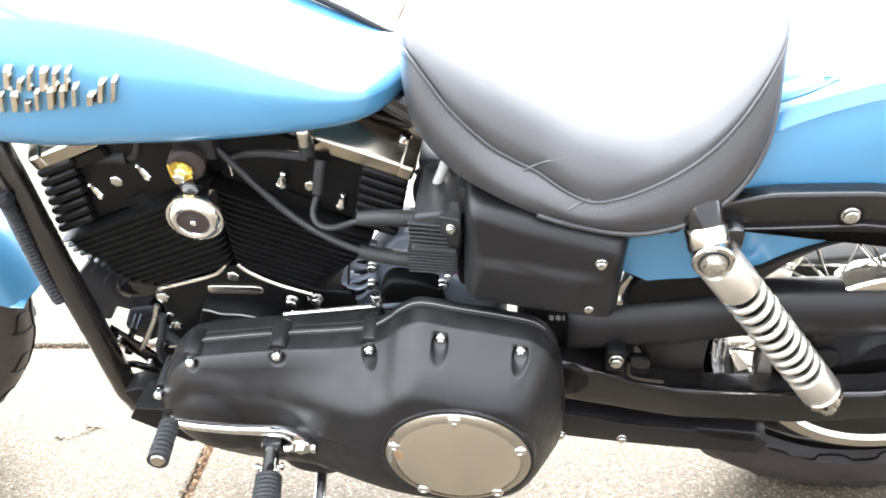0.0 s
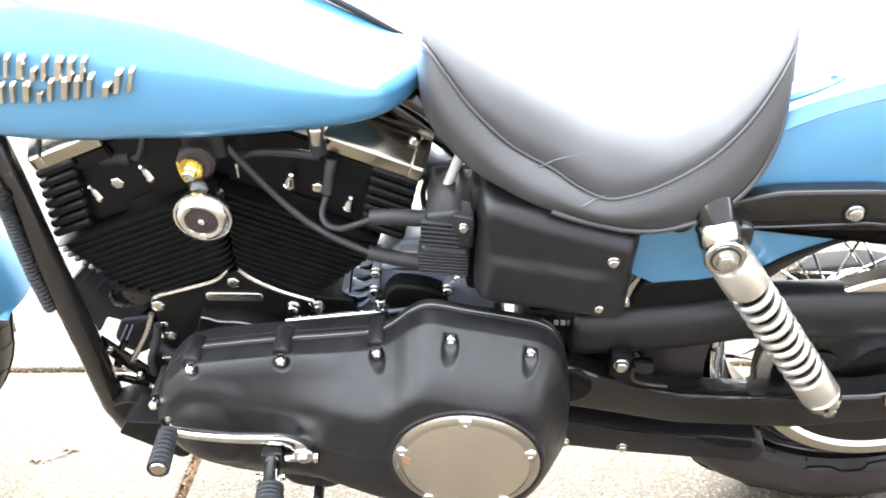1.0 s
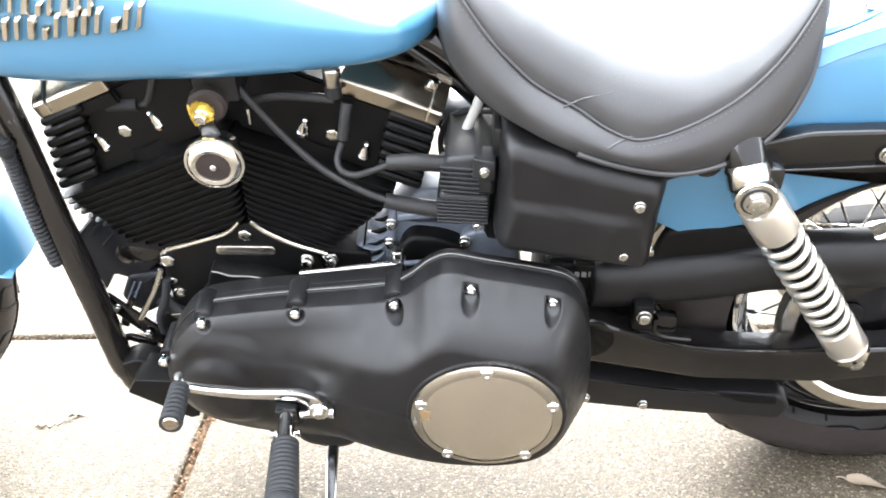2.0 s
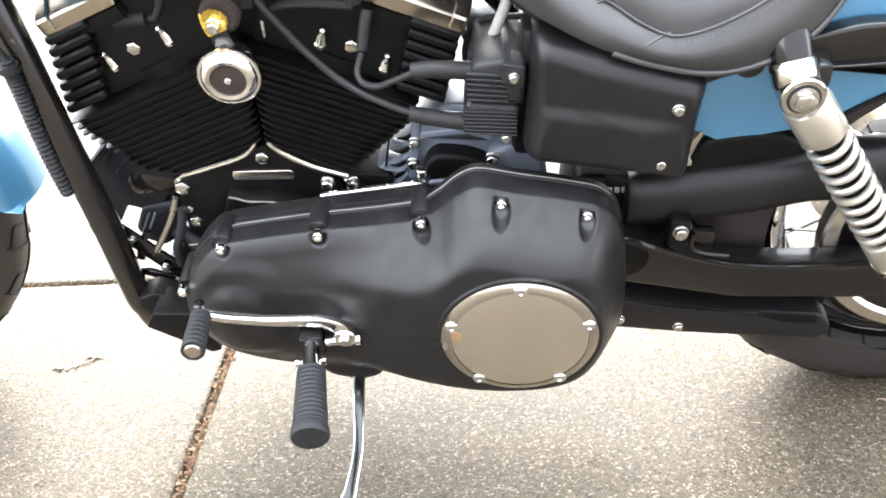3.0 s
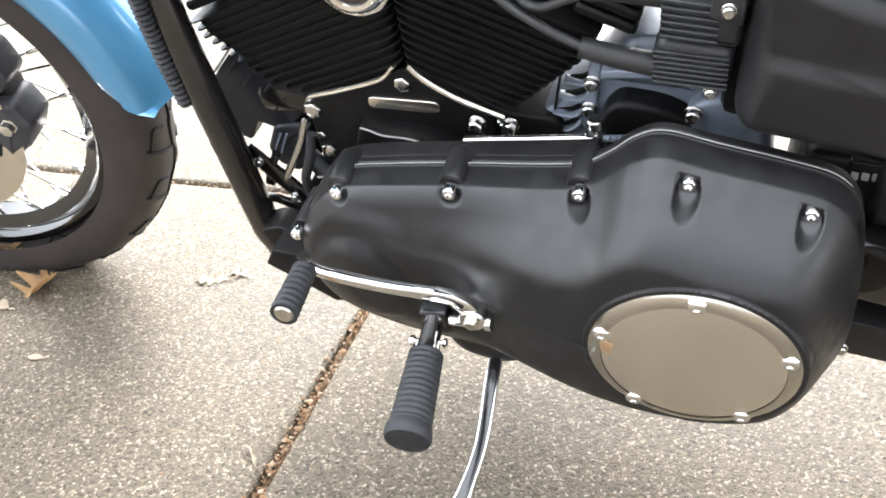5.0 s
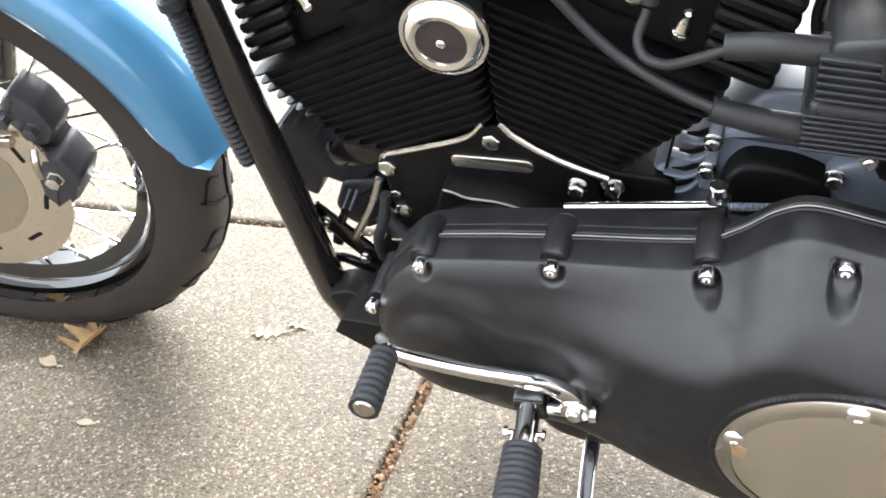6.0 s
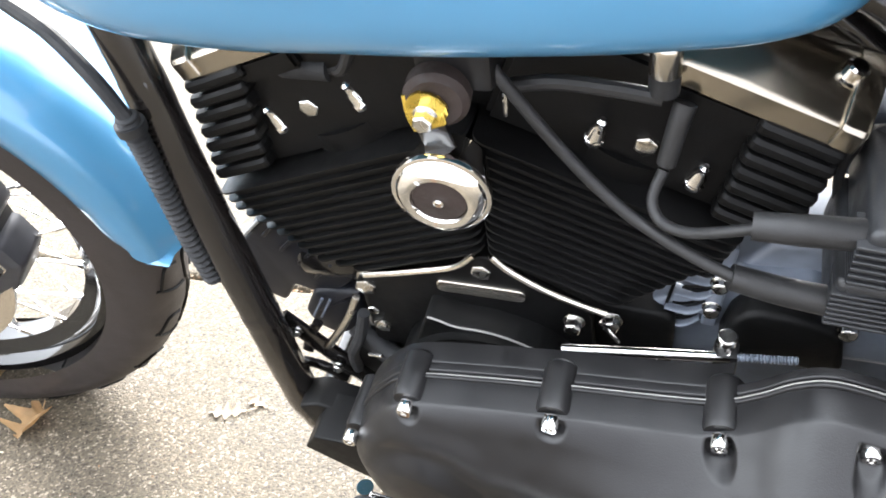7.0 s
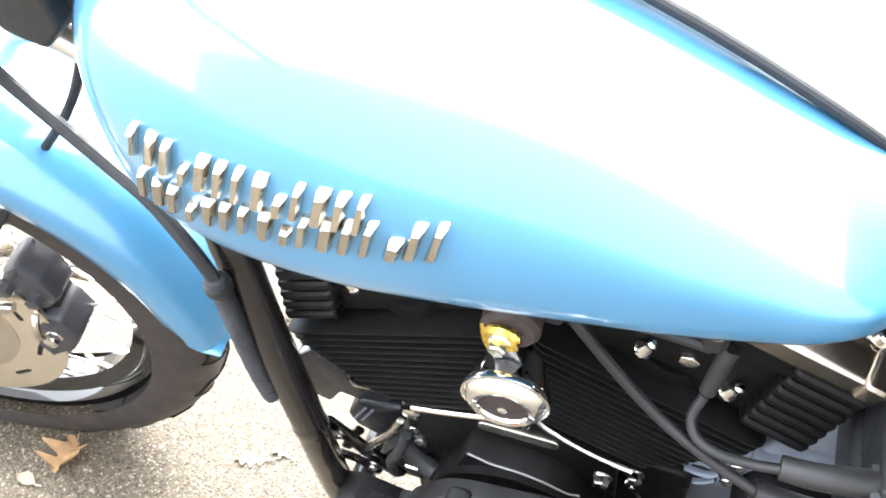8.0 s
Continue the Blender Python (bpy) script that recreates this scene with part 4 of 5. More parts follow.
def seat():
    # stations: x, lower edge z, seam z, top z, half width at the lower edge, at the seam
    st = [(-0.058, 0.745, 0.768, 0.776, 0.020, 0.020), (-0.052, 0.728, 0.785, 0.800, 0.065, 0.060), (-0.038, 0.710, 0.792, 0.812, 0.100, 0.092), (0.0, 0.678, 0.746, 0.790, 0.128, 0.116), (0.045, 0.652, 0.700, 0.762, 0.140, 0.122), (0.09, 0.630, 0.672, 0.735, 0.144, 0.124), (0.145, 0.611, 0.646, 0.715, 0.144, 0.142), (0.20, 0.602, 0.656, 0.708, 0.142, 0.137), (0.25, 0.614, 0.687, 0.727, 0.139, 0.132), (0.285, 0.636, 0.724, 0.757, 0.133, 0.124), (0.311, 0.667, 0.765, 0.790, 0.121, 0.110), (0.327, 0.708, 0.796, 0.815, 0.104, 0.092), (0.334, 0.765, 0.815, 0.826, 0.072, 0.064)]
    n = 70
    cols = [spline([(s[0], s[k], 0) for s in st], n) for k in range(1, 6)]

    def ring(i):
        x = cols[0][i].x
        zl, zs, zt, wl, ws = (cols[k][i].y for k in range(5))
        half = [(-wl * 0.55, zl - 0.002), (-wl * 0.93, zl - 0.003), (-wl, zl + 0.002), (-(wl + ws) / 2 - 0.010, (zl + zs) / 2), (-ws, zs - 0.0015), (-ws + 0.0015, zs), (-ws * 0.94, zs + (zt - zs) * 0.38), (-ws * 0.74, zs + (zt - zs) * 0.80), (-ws * 0.40, zt - 0.002), (0, zt)]
        full = half + [(-y, z) for y, z in reversed(half[:-1])]
        return [(x, y, z) for y, z in full]
    # finer rings between the control rows
    rings = []
    for i in range(n):
        r = ring(i)
        fine = spline(r, 73)
        rings.append(fine)
    s = part("seat", loft(rings), LEATHER, bike, "black leather solo seat with stitched panels", 50)
    seam = [(cols[0][i].x, -cols[4][i].y - 0.0005, cols[1][i].y) for i in range(2, n - 2)]
    part("seam_welt", tube(seam[::3], 0.0019, 160, 8), LEATHER, s)
    low = [(cols[0][i].x, -cols[3][i].y - 0.001, cols[0][i].y) for i in range(int(n * 0.42), n - 1)]
    part("piping", tube(low[::3] + [low[-1]], 0.0034, 160, 10), LEATHER, s, "rolled black piping along the lower edge")
    # stitches beside the seam
    st_bm = None
    pts = spline([(x, y - 0.0035 - 0.0, z - 0.0065) for x, y, z in seam[::3]], 220)
    for a, b in zip(pts[::2], pts[1::2]):
        q = tube([a, a.lerp(b, 0.72)], 0.0006, 3, 5)
        st_bm = q if st_bm is None else join(st_bm, q)
    part("stitching", st_bm, THREAD, s, "grey stitching")
    part("side_welt", tube([(0.1477, -0.1410, 0.6482), (0.1356, -0.1435, 0.6434), (0.1244, -0.1480, 0.6384), (0.1156, -0.1455, 0.6278)], 0.0013, 30, 8), LEATHER, s)
    part("cross_welt", tube([(0.0773, -0.1270, 0.6745), (0.0889, -0.1225, 0.6779), (0.0989, -0.1225, 0.6821), (0.123, -0.1210, 0.6874), (0.1386, -0.1170, 0.6899)], 0.0012, 40, 8), LEATHER, s)
    part("seat_base", loft([[(x, y, z) for x, y, z in ((cols[0][i].x, -cols[3][i].y * 0.8, cols[0][i].y), (cols[0][i].x, cols[3][i].y * 0.8, cols[0][i].y), (cols[0][i].x, cols[3][i].y * 0.8, cols[0][i].y - 0.02), (cols[0][i].x, -cols[3][i].y * 0.8, cols[0][i].y - 0.02))] for i in range(2, n - 6, 3)]), SATIN, s)


RX, RZ = 0.545, 0.330          # rear axle


def arc_shell(cx, cz, a0, a1, section, n=60):
    """A mudguard: a cross-section (rows of y and radius) swept about an axle from a0 to a1 degrees, measured up from +x."""
    rings = []
    for i in range(n + 1):
        a = radians(a0 + (a1 - a0) * i / n)
        rings.append([(cx + r * math.cos(a), y, cz + r * math.sin(a)) for y, r in section(i / n)])
    return loft(rings)


def rear_end():
    def sect(t):
        low = np.interp(t, (0, 0.037, 0.07, 0.13, 0.27, 0.343, 1), (0.358, 0.316, 0.292, 0.269, 0.257, 0.251, 0.28))
        crown = 0.442
        w = 0.098
        outer = [(-w, low), (-w, 0.36), (-w * 0.98, 0.395), (-w * 0.88, 0.422), (-w * 0.62, 0.437), (-w * 0.3, crown), (0, crown + 0.002)]
        outer += [(-y, r) for y, r in reversed(outer[:-1])]
        inner = [(y * 0.975, r - 0.003) for y, r in reversed(outer)]
        return outer + inner
    f = part("rear_fender", arc_shell(RX, RZ, 154, 20, sect, 110), BLUE, bike, "pearl blue rear fender")
    lip = [(RX + (sect(k / 60)[0][1] - 0.002) * math.cos(radians(154 - 134 * k / 60)), -0.0985, RZ + (sect(k / 60)[0][1] - 0.002) * math.sin(radians(154 - 134 * k / 60))) for k in range(5, 56)]
    part("edge_lip", tube(lip, 0.0034, 120, 8), FINBLACK, f, "black beaded lower edge")
    part("fender_ridge", arc_shell(RX, RZ, 128, 20, lambda t: [(-0.085, 0.418), (-0.0915, 0.424), (-0.080, 0.436), (-0.06, 0.436)], 50), BLUE, f)
    part("seat_tab", bar([(0.320, -0.07, 0.724), (0.362, -0.07, 0.741), (0.388, -0.07, 0.757)], [0.004, 0.004, 0.002], 0.014, 14), BLUE, f)
    bolt(f, (0.380, -0.07, 0.756), 0.006, 0.004, False, CHROME, "bolt", pose(0, 0, 0, -90, 0, 0))
    st = part("fender_strut", prism(rounded([(0.262, 0.585), (0.262, 0.612), (0.283, 0.623), (0.314, 0.631), (0.342, 0.637), (0.40, 0.639), (0.448, 0.640), (0.50, 0.632), (0.62, 0.585), (0.76, 0.495), (0.75, 0.465), (0.62, 0.550), (0.50, 0.590), (0.44, 0.596), (0.386, 0.592), (0.339, 0.589), (0.299, 0.588)], 0.010), -0.100, -0.118, 0.005), GLOSS, bike, "gloss black fender strut")
    part("strut_lip", prism(rounded([(0.30, 0.593), (0.339, 0.594), (0.386, 0.597), (0.44, 0.601), (0.50, 0.595), (0.62, 0.555), (0.62, 0.549), (0.50, 0.589), (0.44, 0.595), (0.386, 0.591), (0.339, 0.588), (0.30, 0.587)], 0.002), -0.10, -0.123, 0.002), GLOSS, st)
    part("bolt_recess", lathe([(0, 0.0145), (0.002, 0.014), (0.002, 0.010)], (0.424, -0.117, 0.611), (0, -1, 0), 24), FINBLACK, st)
    bolt(st, (0.424, -0.118, 0.611), 0.0082, 0.007)
    bolt(st, (0.60, -0.118, 0.565), 0.012, 0.008)
    part("rear_crossmember", join(tube([(0.17, -0.095, 0.565), (0.22, -0.095, 0.583), (0.27, -0.095, 0.598), (0.31, -0.092, 0.603)], 0.014, 30, 14), tube([(0.24, -0.11, 0.59), (0.24, 0.11, 0.59)], 0.016, 6, 14)), GLOSS, st)

    # swingarm and guards
    sa = part("swingarm", prism(rounded([(0.10, 0.372), (0.130, 0.368), (0.166, 0.353), (0.217, 0.333), (0.272, 0.319), (0.335, 0.316), (0.40, 0.316), (0.52, 0.324), (0.60, 0.350), (0.63, 0.345), (0.63, 0.30), (0.54, 0.276), (0.43, 0.258), (0.36, 0.260), (0.278, 0.262), (0.188, 0.281), (0.14, 0.291), (0.10, 0.296)], 0.010), -0.095, -0.130, 0.007), GLOSS, bike, "gloss black swingarm")
    part("arm_edge", tube([(0.166, -0.1275, 0.3505), (0.217, -0.1280, 0.3305), (0.272, -0.1280, 0.3165), (0.335, -0.1280, 0.3135), (0.44, -0.1280, 0.3155)], 0.0022, 40, 8), GLOSS, sa)
    # dark sheet added for the shade between swingarm and lower guard
    part("dark_backing", prism(rounded([(0.10, 0.335), (0.20, 0.31), (0.34, 0.285), (0.41, 0.275), (0.405, 0.205), (0.10, 0.212)], 0.008), -0.075, -0.094, 0.004), FINBLACK, sa)
    part("right_arm", prism(rounded([(0.10, 0.37), (0.29, 0.312), (0.57, 0.352), (0.62, 0.345), (0.62, 0.30), (0.417, 0.252), (0.10, 0.31)], 0.014), 0.135, 0.095, 0.010), FINBLACK, sa)
    part("pivot_tube", tube([(0.13, -0.13, 0.335), (0.13, 0.13, 0.335)], 0.03, 6, 24), SATIN, sa)
    part("arm_bridge", tube([(0.20, -0.12, 0.33), (0.20, 0.12, 0.33)], 0.022, 6, 20), GLOSS, sa)
    part("axle_nut", lathe([(0, 0.018), (0.003, 0.018), (0.004, 0.014), (0.018, 0.014), (0.020, 0.011)], (0.545, -0.135, 0.330), (0, -1, 0), 6), CHROME, sa)
    part("guide_bracket", join(box((0.208, -0.122, 0.338), (0.238, -0.105, 0.368), 0.006), tube([(0.209, -0.126, 0.370), (0.210, -0.127, 0.350), (0.225, -0.128, 0.341), (0.255, -0.128, 0.3365)], 0.0032, 20, 8)), GLOSS, sa)
    def round_section(y0, rows):
        """A soft-sided housing along x: rows of x, middle height, half height, half depth."""
        rings = []
        for x, zc, hz, hy in rows:
            rings.append([(x, y0 + hy * math.copysign(abs(math.cos(a)) ** 0.8, math.cos(a)), zc + hz * math.sin(a)) for a in (2 * math.pi * k / 40 for k in range(40))])
        return loft(rings)
    ug = part("belt_guard", round_section(-0.082, [(0.128, 0.392, 0.026, 0.020), (0.133, 0.393, 0.034, 0.028), (0.145, 0.396, 0.0375, 0.031), (0.21, 0.403, 0.0380, 0.031), (0.275, 0.412, 0.0378, 0.031), (0.345, 0.428, 0.0378, 0.031), (0.45, 0.434, 0.0390, 0.031), (0.53, 0.439, 0.0380, 0.030), (0.62, 0.445, 0.034, 0.028), (0.68, 0.448, 0.022, 0.020)]), SATIN, bike, "satin black rounded upper belt guard")
    part("guard_fin", prism(rounded([(0.196, 0.425), (0.203, 0.468), (0.212, 0.481), (0.250, 0.489), (0.290, 0.490), (0.315, 0.480), (0.345, 0.455), (0.345, 0.44)], 0.008), -0.052, -0.092, 0.008, 4), FINBLACK, ug)
    part("spring_clip", join(
        bar([(0.1865, -0.115, 0.4725), (0.192, -0.115, 0.490), (0.2015, -0.115, 0.510)], [0.0055, 0.0048, 0.0025], 0.0016, 14),
        box((0.1795, -0.122, 0.4680), (0.1945, -0.112, 0.4755), 0.0015)), POLISHED, ug, "bright spring clip")
    bolt(ug, (0.1925, -0.130, 0.377), 0.0078, 0.008, False, STEEL)
    part("guard_tab", box((0.180, -0.129, 0.352), (0.205, -0.10, 0.392), 0.004), FINBLACK, ug)
    part("marking_plate", prism(rounded([(0.105, 0.395), (0.105, 0.428), (0.146, 0.424), (0.148, 0.392)], 0.003), -0.06, -0.092, 0.002), FINBLACK, ug)
    for k in range(4):
        part("marking_bar", prism(rounded([(0.108 + 0.0085 * k, 0.408), (0.108 + 0.0085 * k, 0.4165), (0.114 + 0.0085 * k, 0.4155), (0.114 + 0.0085 * k, 0.407)], 0.0015, 3), -0.091, -0.0928, 0.0004), SEALGREY, ug)
    lg = part("lower_guard", prism(rounded([(0.100, 0.262), (0.138, 0.255), (0.233, 0.236), (0.30, 0.228), (0.394, 0.222), (0.41, 0.200), (0.40, 0.174), (0.308, 0.181), (0.212, 0.190), (0.138, 0.200), (0.10, 0.204)], 0.005), -0.09, -0.122, 0.005), SATIN, bike, "satin black lower belt guard")
    bolt(lg, (0.212, -0.122, 0.203), 0.0058, 0.006)
    part("guard_slot", prism(rounded([(0.300, 0.228), (0.388, 0.221), (0.390, 0.206), (0.345, 0.209)], 0.003), -0.12, -0.1226, 0.0006), FINBLACK, lg)
    part("guard_step", prism(rounded([(0.13, 0.2565), (0.233, 0.2380), (0.31, 0.2290), (0.31, 0.2262), (0.233, 0.2345), (0.13, 0.2525)], 0.001), -0.119, -0.1250, 0.001), SATIN, lg)

    # rear wheel
    wheel("rear_wheel", Matrix.Translation((RX, 0, RZ)), 0.328, 0.080, 0.222, "rear wheel with a black tyre and wire spokes", False)

    # spring and damper unit
    a, b = Vector((0.278, -0.156, 0.589)), Vector((0.457, -0.132, 0.3195))
    d = (b - a).normalized()
    L = (b - a).length
    sh = part("shock_absorber", lathe([(0.018, 0.018), (0.020, 0.0235), (0.024, 0.0252), (0.066, 0.0252), (0.069, 0.024), (0.069, 0.016)], a, d, 36), SILVER, bike, "silver coil-over shock absorber")
    part("damper_body", lathe([(0.065, 0.0160), (L - 0.05, 0.0160)], a, d, 24), FINBLACK, sh)
    turns, n = 10, 480
    s0, s1 = 0.069, L - 0.062
    u = d.orthogonal().normalized()
    v = d.cross(u)
    helix = [a + d * (s0 + (s1 - s0) * i / n) + (u * math.cos(2 * math.pi * turns * i / n) + v * math.sin(2 * math.pi * turns * i / n)) * 0.0210 for i in range(n + 1)]
    part("coil_spring", tube(helix, 0.0045, 481, 10), SILVER, sh, "silver coil spring")
    part("lower_can", lathe([(L - 0.066, 0.016), (L - 0.064, 0.0240), (L - 0.060, 0.0250), (L - 0.020, 0.0250), (L - 0.016, 0.0235), (L - 0.014, 0.014)], a, d, 36), SILVER, sh)
    part("adjuster_ring", lathe([(L - 0.019, 0.0260), (L - 0.009, 0.0260), (L - 0.006, 0.020)], a, d, 30), POLISHED, sh)
    for k in range(7):
        t = 2 * math.pi * k / 7
        q = a + d * (L - 0.014) + (u * math.cos(t) + v * math.sin(t)) * 0.0257
        part("adjuster_hole", lathe([(-0.002, 0.0028), (0.0008, 0.0028)], q, u * math.cos(t) + v * math.sin(t), 12), FINBLACK, sh)
    eye = part("top_eye", lathe([(-0.022, 0.021), (-0.020, 0.0225), (0.016, 0.0225), (0.018, 0.021)], a, (0, -1, 0), 32), POLISHED, sh)
    part("eye_bush", lathe([(0.016, 0.0165), (0.0185, 0.0165), (0.0188, 0.011)], a, (0, -1, 0), 28), RUBBER, eye)
    bolt(sh, a + Vector((0, -0.019, 0)), 0.0115, 0.010, True)
    part("bottom_eye", lathe([(-0.022, 0.0155), (0.012, 0.0155), (0.014, 0.013)], b, (0, -1, 0), 26), POLISHED, sh)
    bolt(sh, b + Vector((0, -0.014, 0)), 0.010, 0.009, True)
    mount = part("shock_mount", tube([(0.262, -0.100, 0.655), (0.266, -0.128, 0.63), (0.273, -0.146, 0.600)], 0.023, 16, 20, 0.021), GLOSS, bike, "gloss black shock mount")
    # polished ring added as the bright highlight on the gloss black mount
    part("mount_highlight", lathe([(0, 0.0215), (0.003, 0.0232), (0.022, 0.0232), (0.026, 0.021)], (0.2705, -0.140, 0.612), (0.2, -0.55, -0.82), 24), POLISHED, mount)
    part("mount_back", box((0.285, -0.145, 0.575), (0.315, -0.11, 0.610), 0.010), GLOSS, mount)


def wheel(name, m, radius, half, rim, label, front):
    """A wire-spoked wheel round the y axis. half: the tyre's half width; rim: the radius at which the rim meets the tyre."""
    h = radius - rim
    prof = []
    k = 26
    for i in range(k + 1):
        a = math.pi * (i / k) * 1.16 - math.pi * 0.08
        c, s = math.cos(a), math.sin(a)
        prof.append((-half * math.copysign(abs(c) ** 0.85, c), rim + h * (0.36 + 0.64 * (max(0, s) ** 0.78)) if s > 0 else rim + h * (0.36 + 0.36 * s * 3)))
    prof = [(y, max(r, rim - 0.004)) for y, r in prof]
    tyre = lathe([(y, r) for y, r in prof], (0, 0, 0), (0, 1, 0), 128, False)
    tyre.transform(m)
    w = part(name, tyre, TYRE, bike, label)
    # tread grooves: a zigzag round the middle and angled cuts with a hook on the shoulders
    def crown(y):
        rows = sorted(p for p in prof if p[1] > rim + h * 0.36)
        return float(np.interp(y, [p[0] for p in rows], [p[1] for p in rows]))
    n = 22
    step = 2 * math.pi / n
    groove = None

    def cut(rows, width):
        pts = []
        for y, ang in rows:
            r = crown(y * half) + 0.0006
            pts.append(Vector((r * math.cos(ang), y * half, r * math.sin(ang))))
        return tube(pts, width, len(pts) * 3, 6)
    for g in range(n):
        t0 = g * step
        pieces = [cut([(-0.06, t0), (-0.06, t0 + 0.35 * step), (0.06, t0 + 0.5 * step), (0.06, t0 + 0.85 * step), (-0.06, t0 + step)], 0.0026)]
        for sign in (-1, 1):
            k = t0 + (0.5 * step if sign > 0 else 0)
            pieces.append(cut([(sign * 0.20, k), (sign * 0.48, k + 0.04 * step), (sign * 0.70, k + 0.10 * step), (sign * 0.84, k + 0.16 * step)], 0.0022))
            pieces.append(cut([(sign * 0.34, k + 0.45 * step), (sign * 0.62, k + 0.50 * step), (sign * 0.72, k + 0.34 * step), (sign * 0.78, k + 0.14 * step)], 0.0022))
        for b in pieces:
            groove = b if groove is None else join(groove, b)
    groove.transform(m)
    # darkness of the tread cuts put into colour: near-black cords on the tyre
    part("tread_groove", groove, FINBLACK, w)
    rb = lathe([(-half * 0.62, rim + 0.010), (-half * 0.68, rim + 0.008), (-half * 0.68, rim - 0.004), (-half * 0.58, rim - 0.009), (-half * 0.45, rim - 0.012), (-half * 0.25, rim - 0.030), (half * 0.25, rim - 0.030), (half * 0.45, rim - 0.012), (half * 0.58, rim - 0.009), (half * 0.68, rim - 0.004), (half * 0.68, rim + 0.008), (half * 0.62, rim + 0.010)], (0, 0, 0), (0, 1, 0), 96, False)
    rb.transform(m)
    part("rim", rb, RIMBLACK, w, "gloss black rim")
    hb = lathe([(-0.07, 0.016), (-0.066, 0.045), (-0.055, 0.045), (-0.045, 0.028), (0.045, 0.028), (0.055, 0.045), (0.066, 0.045), (0.07, 0.016)], (0, 0, 0), (0, 1, 0), 32)
    hb.transform(m)
    part("hub", hb, POLISHED, w, "polished hub")
    first = None
    for k in range(40):
        sgn = 1 if k % 2 else -1
        cross = 0.55 if (k // 2) % 2 else -0.55
        t = 2 * math.pi * k / 40
        p0 = Vector((0.040 * math.cos(t + cross * 1.6), sgn * 0.058, 0.040 * math.sin(t + cross * 1.6)))
        p1 = Vector(((rim - 0.028) * math.cos(t), sgn * 0.008, (rim - 0.028) * math.sin(t)))
        if k < 4:
            bm = join(tube([p0, p1], 0.0019, 3, 6), tube([p1, p1.lerp(p0, 0.09)], 0.0034, 3, 6))
            bm.transform(m)
            sp = part("spoke", bm, CHROME, w)
            if first is None:
                first = []
            first.append((t, sp))
        else:
            t0, sp = first[k % 4]
            share("spoke", sp, w, m @ Matrix.Rotation(-(t - t0), 4, "Y") @ m.inverted())
    if front:
        disc = lathe([(-0.063, 0.160), (-0.058, 0.160), (-0.058, 0.098), (-0.063, 0.098), (-0.063, 0.160)], (0, 0, 0), (0, 1, 0), 72, False)
        disc.transform(m)
        dk = part("brake_disc", disc, BRUSHED, w, "steel brake disc with long slots")
        car = lathe([(-0.064, 0.104), (-0.058, 0.104), (-0.056, 0.040), (-0.066, 0.040), (-0.064, 0.104)], (0, 0, 0), (0, 1, 0), 48, False)
        car.transform(m)
        part("disc_carrier", car, POLISHED, dk)
        for k in range(10):
            t = 2 * math.pi * (k + 0.4) / 10
            q = Vector((0.128 * math.cos(t), 0, 0.128 * math.sin(t)))
            u = Vector((-math.sin(t), 0, math.cos(t)))
            slot = prism(rounded([((q + u * a + q.normalized() * b).x, (q + u * a + q.normalized() * b).z) for a, b in ((-0.014, -0.005), (0.014, -0.002), (0.014, 0.004), (-0.014, 0.001))], 0.003, 3), -0.0625, -0.0636, 0.0003, 1)
            slot.transform(m)
            part("vent_slot", slot, FINBLACK, dk)
    else:
        pul = lathe([(-0.094, 0.150), (-0.0935, 0.1655), (-0.090, 0.168), (-0.070, 0.168), (-0.068, 0.160), (-0.075, 0.140), (-0.090, 0.146), (-0.094, 0.150)], (0, 0, 0), (0, 1, 0), 90, False)
        pul.transform(m)
        pk = part("belt_pulley", pul, BRUSHED, w, "belt pulley with a bare metal ring")
        web = lathe([(-0.085, 0.150), (-0.088, 0.146), (-0.089, 0.05), (-0.078, 0.03)], (0, 0, 0), (0, 1, 0), 60)
        web.transform(m)
        part("pulley_web", web, GLOSS, pk)
        for k in range(5):
            t = 2 * math.pi * (k + 0.35) / 5
            q = lathe([(-0.094, 0.018), (-0.0905, 0.018)], (0.088 * math.cos(t), 0, 0.088 * math.sin(t)), (0, 1, 0), 24)
            q.transform(m)
            part("web_boss", q, SATIN, pk)
        dsc = lathe([(0.062, 0.146), (0.067, 0.146), (0.067, 0.10), (0.062, 0.10), (0.062, 0.146)], (0, 0, 0), (0, 1, 0), 60, False)
        dsc.transform(m)
        part("brake_disc", dsc, BRUSHED, w, "rear brake disc")
    return w


FX, FY, FZ, STEER = -1.027, -0.021, 0.3335, 9.9          # front axle, turned to the left


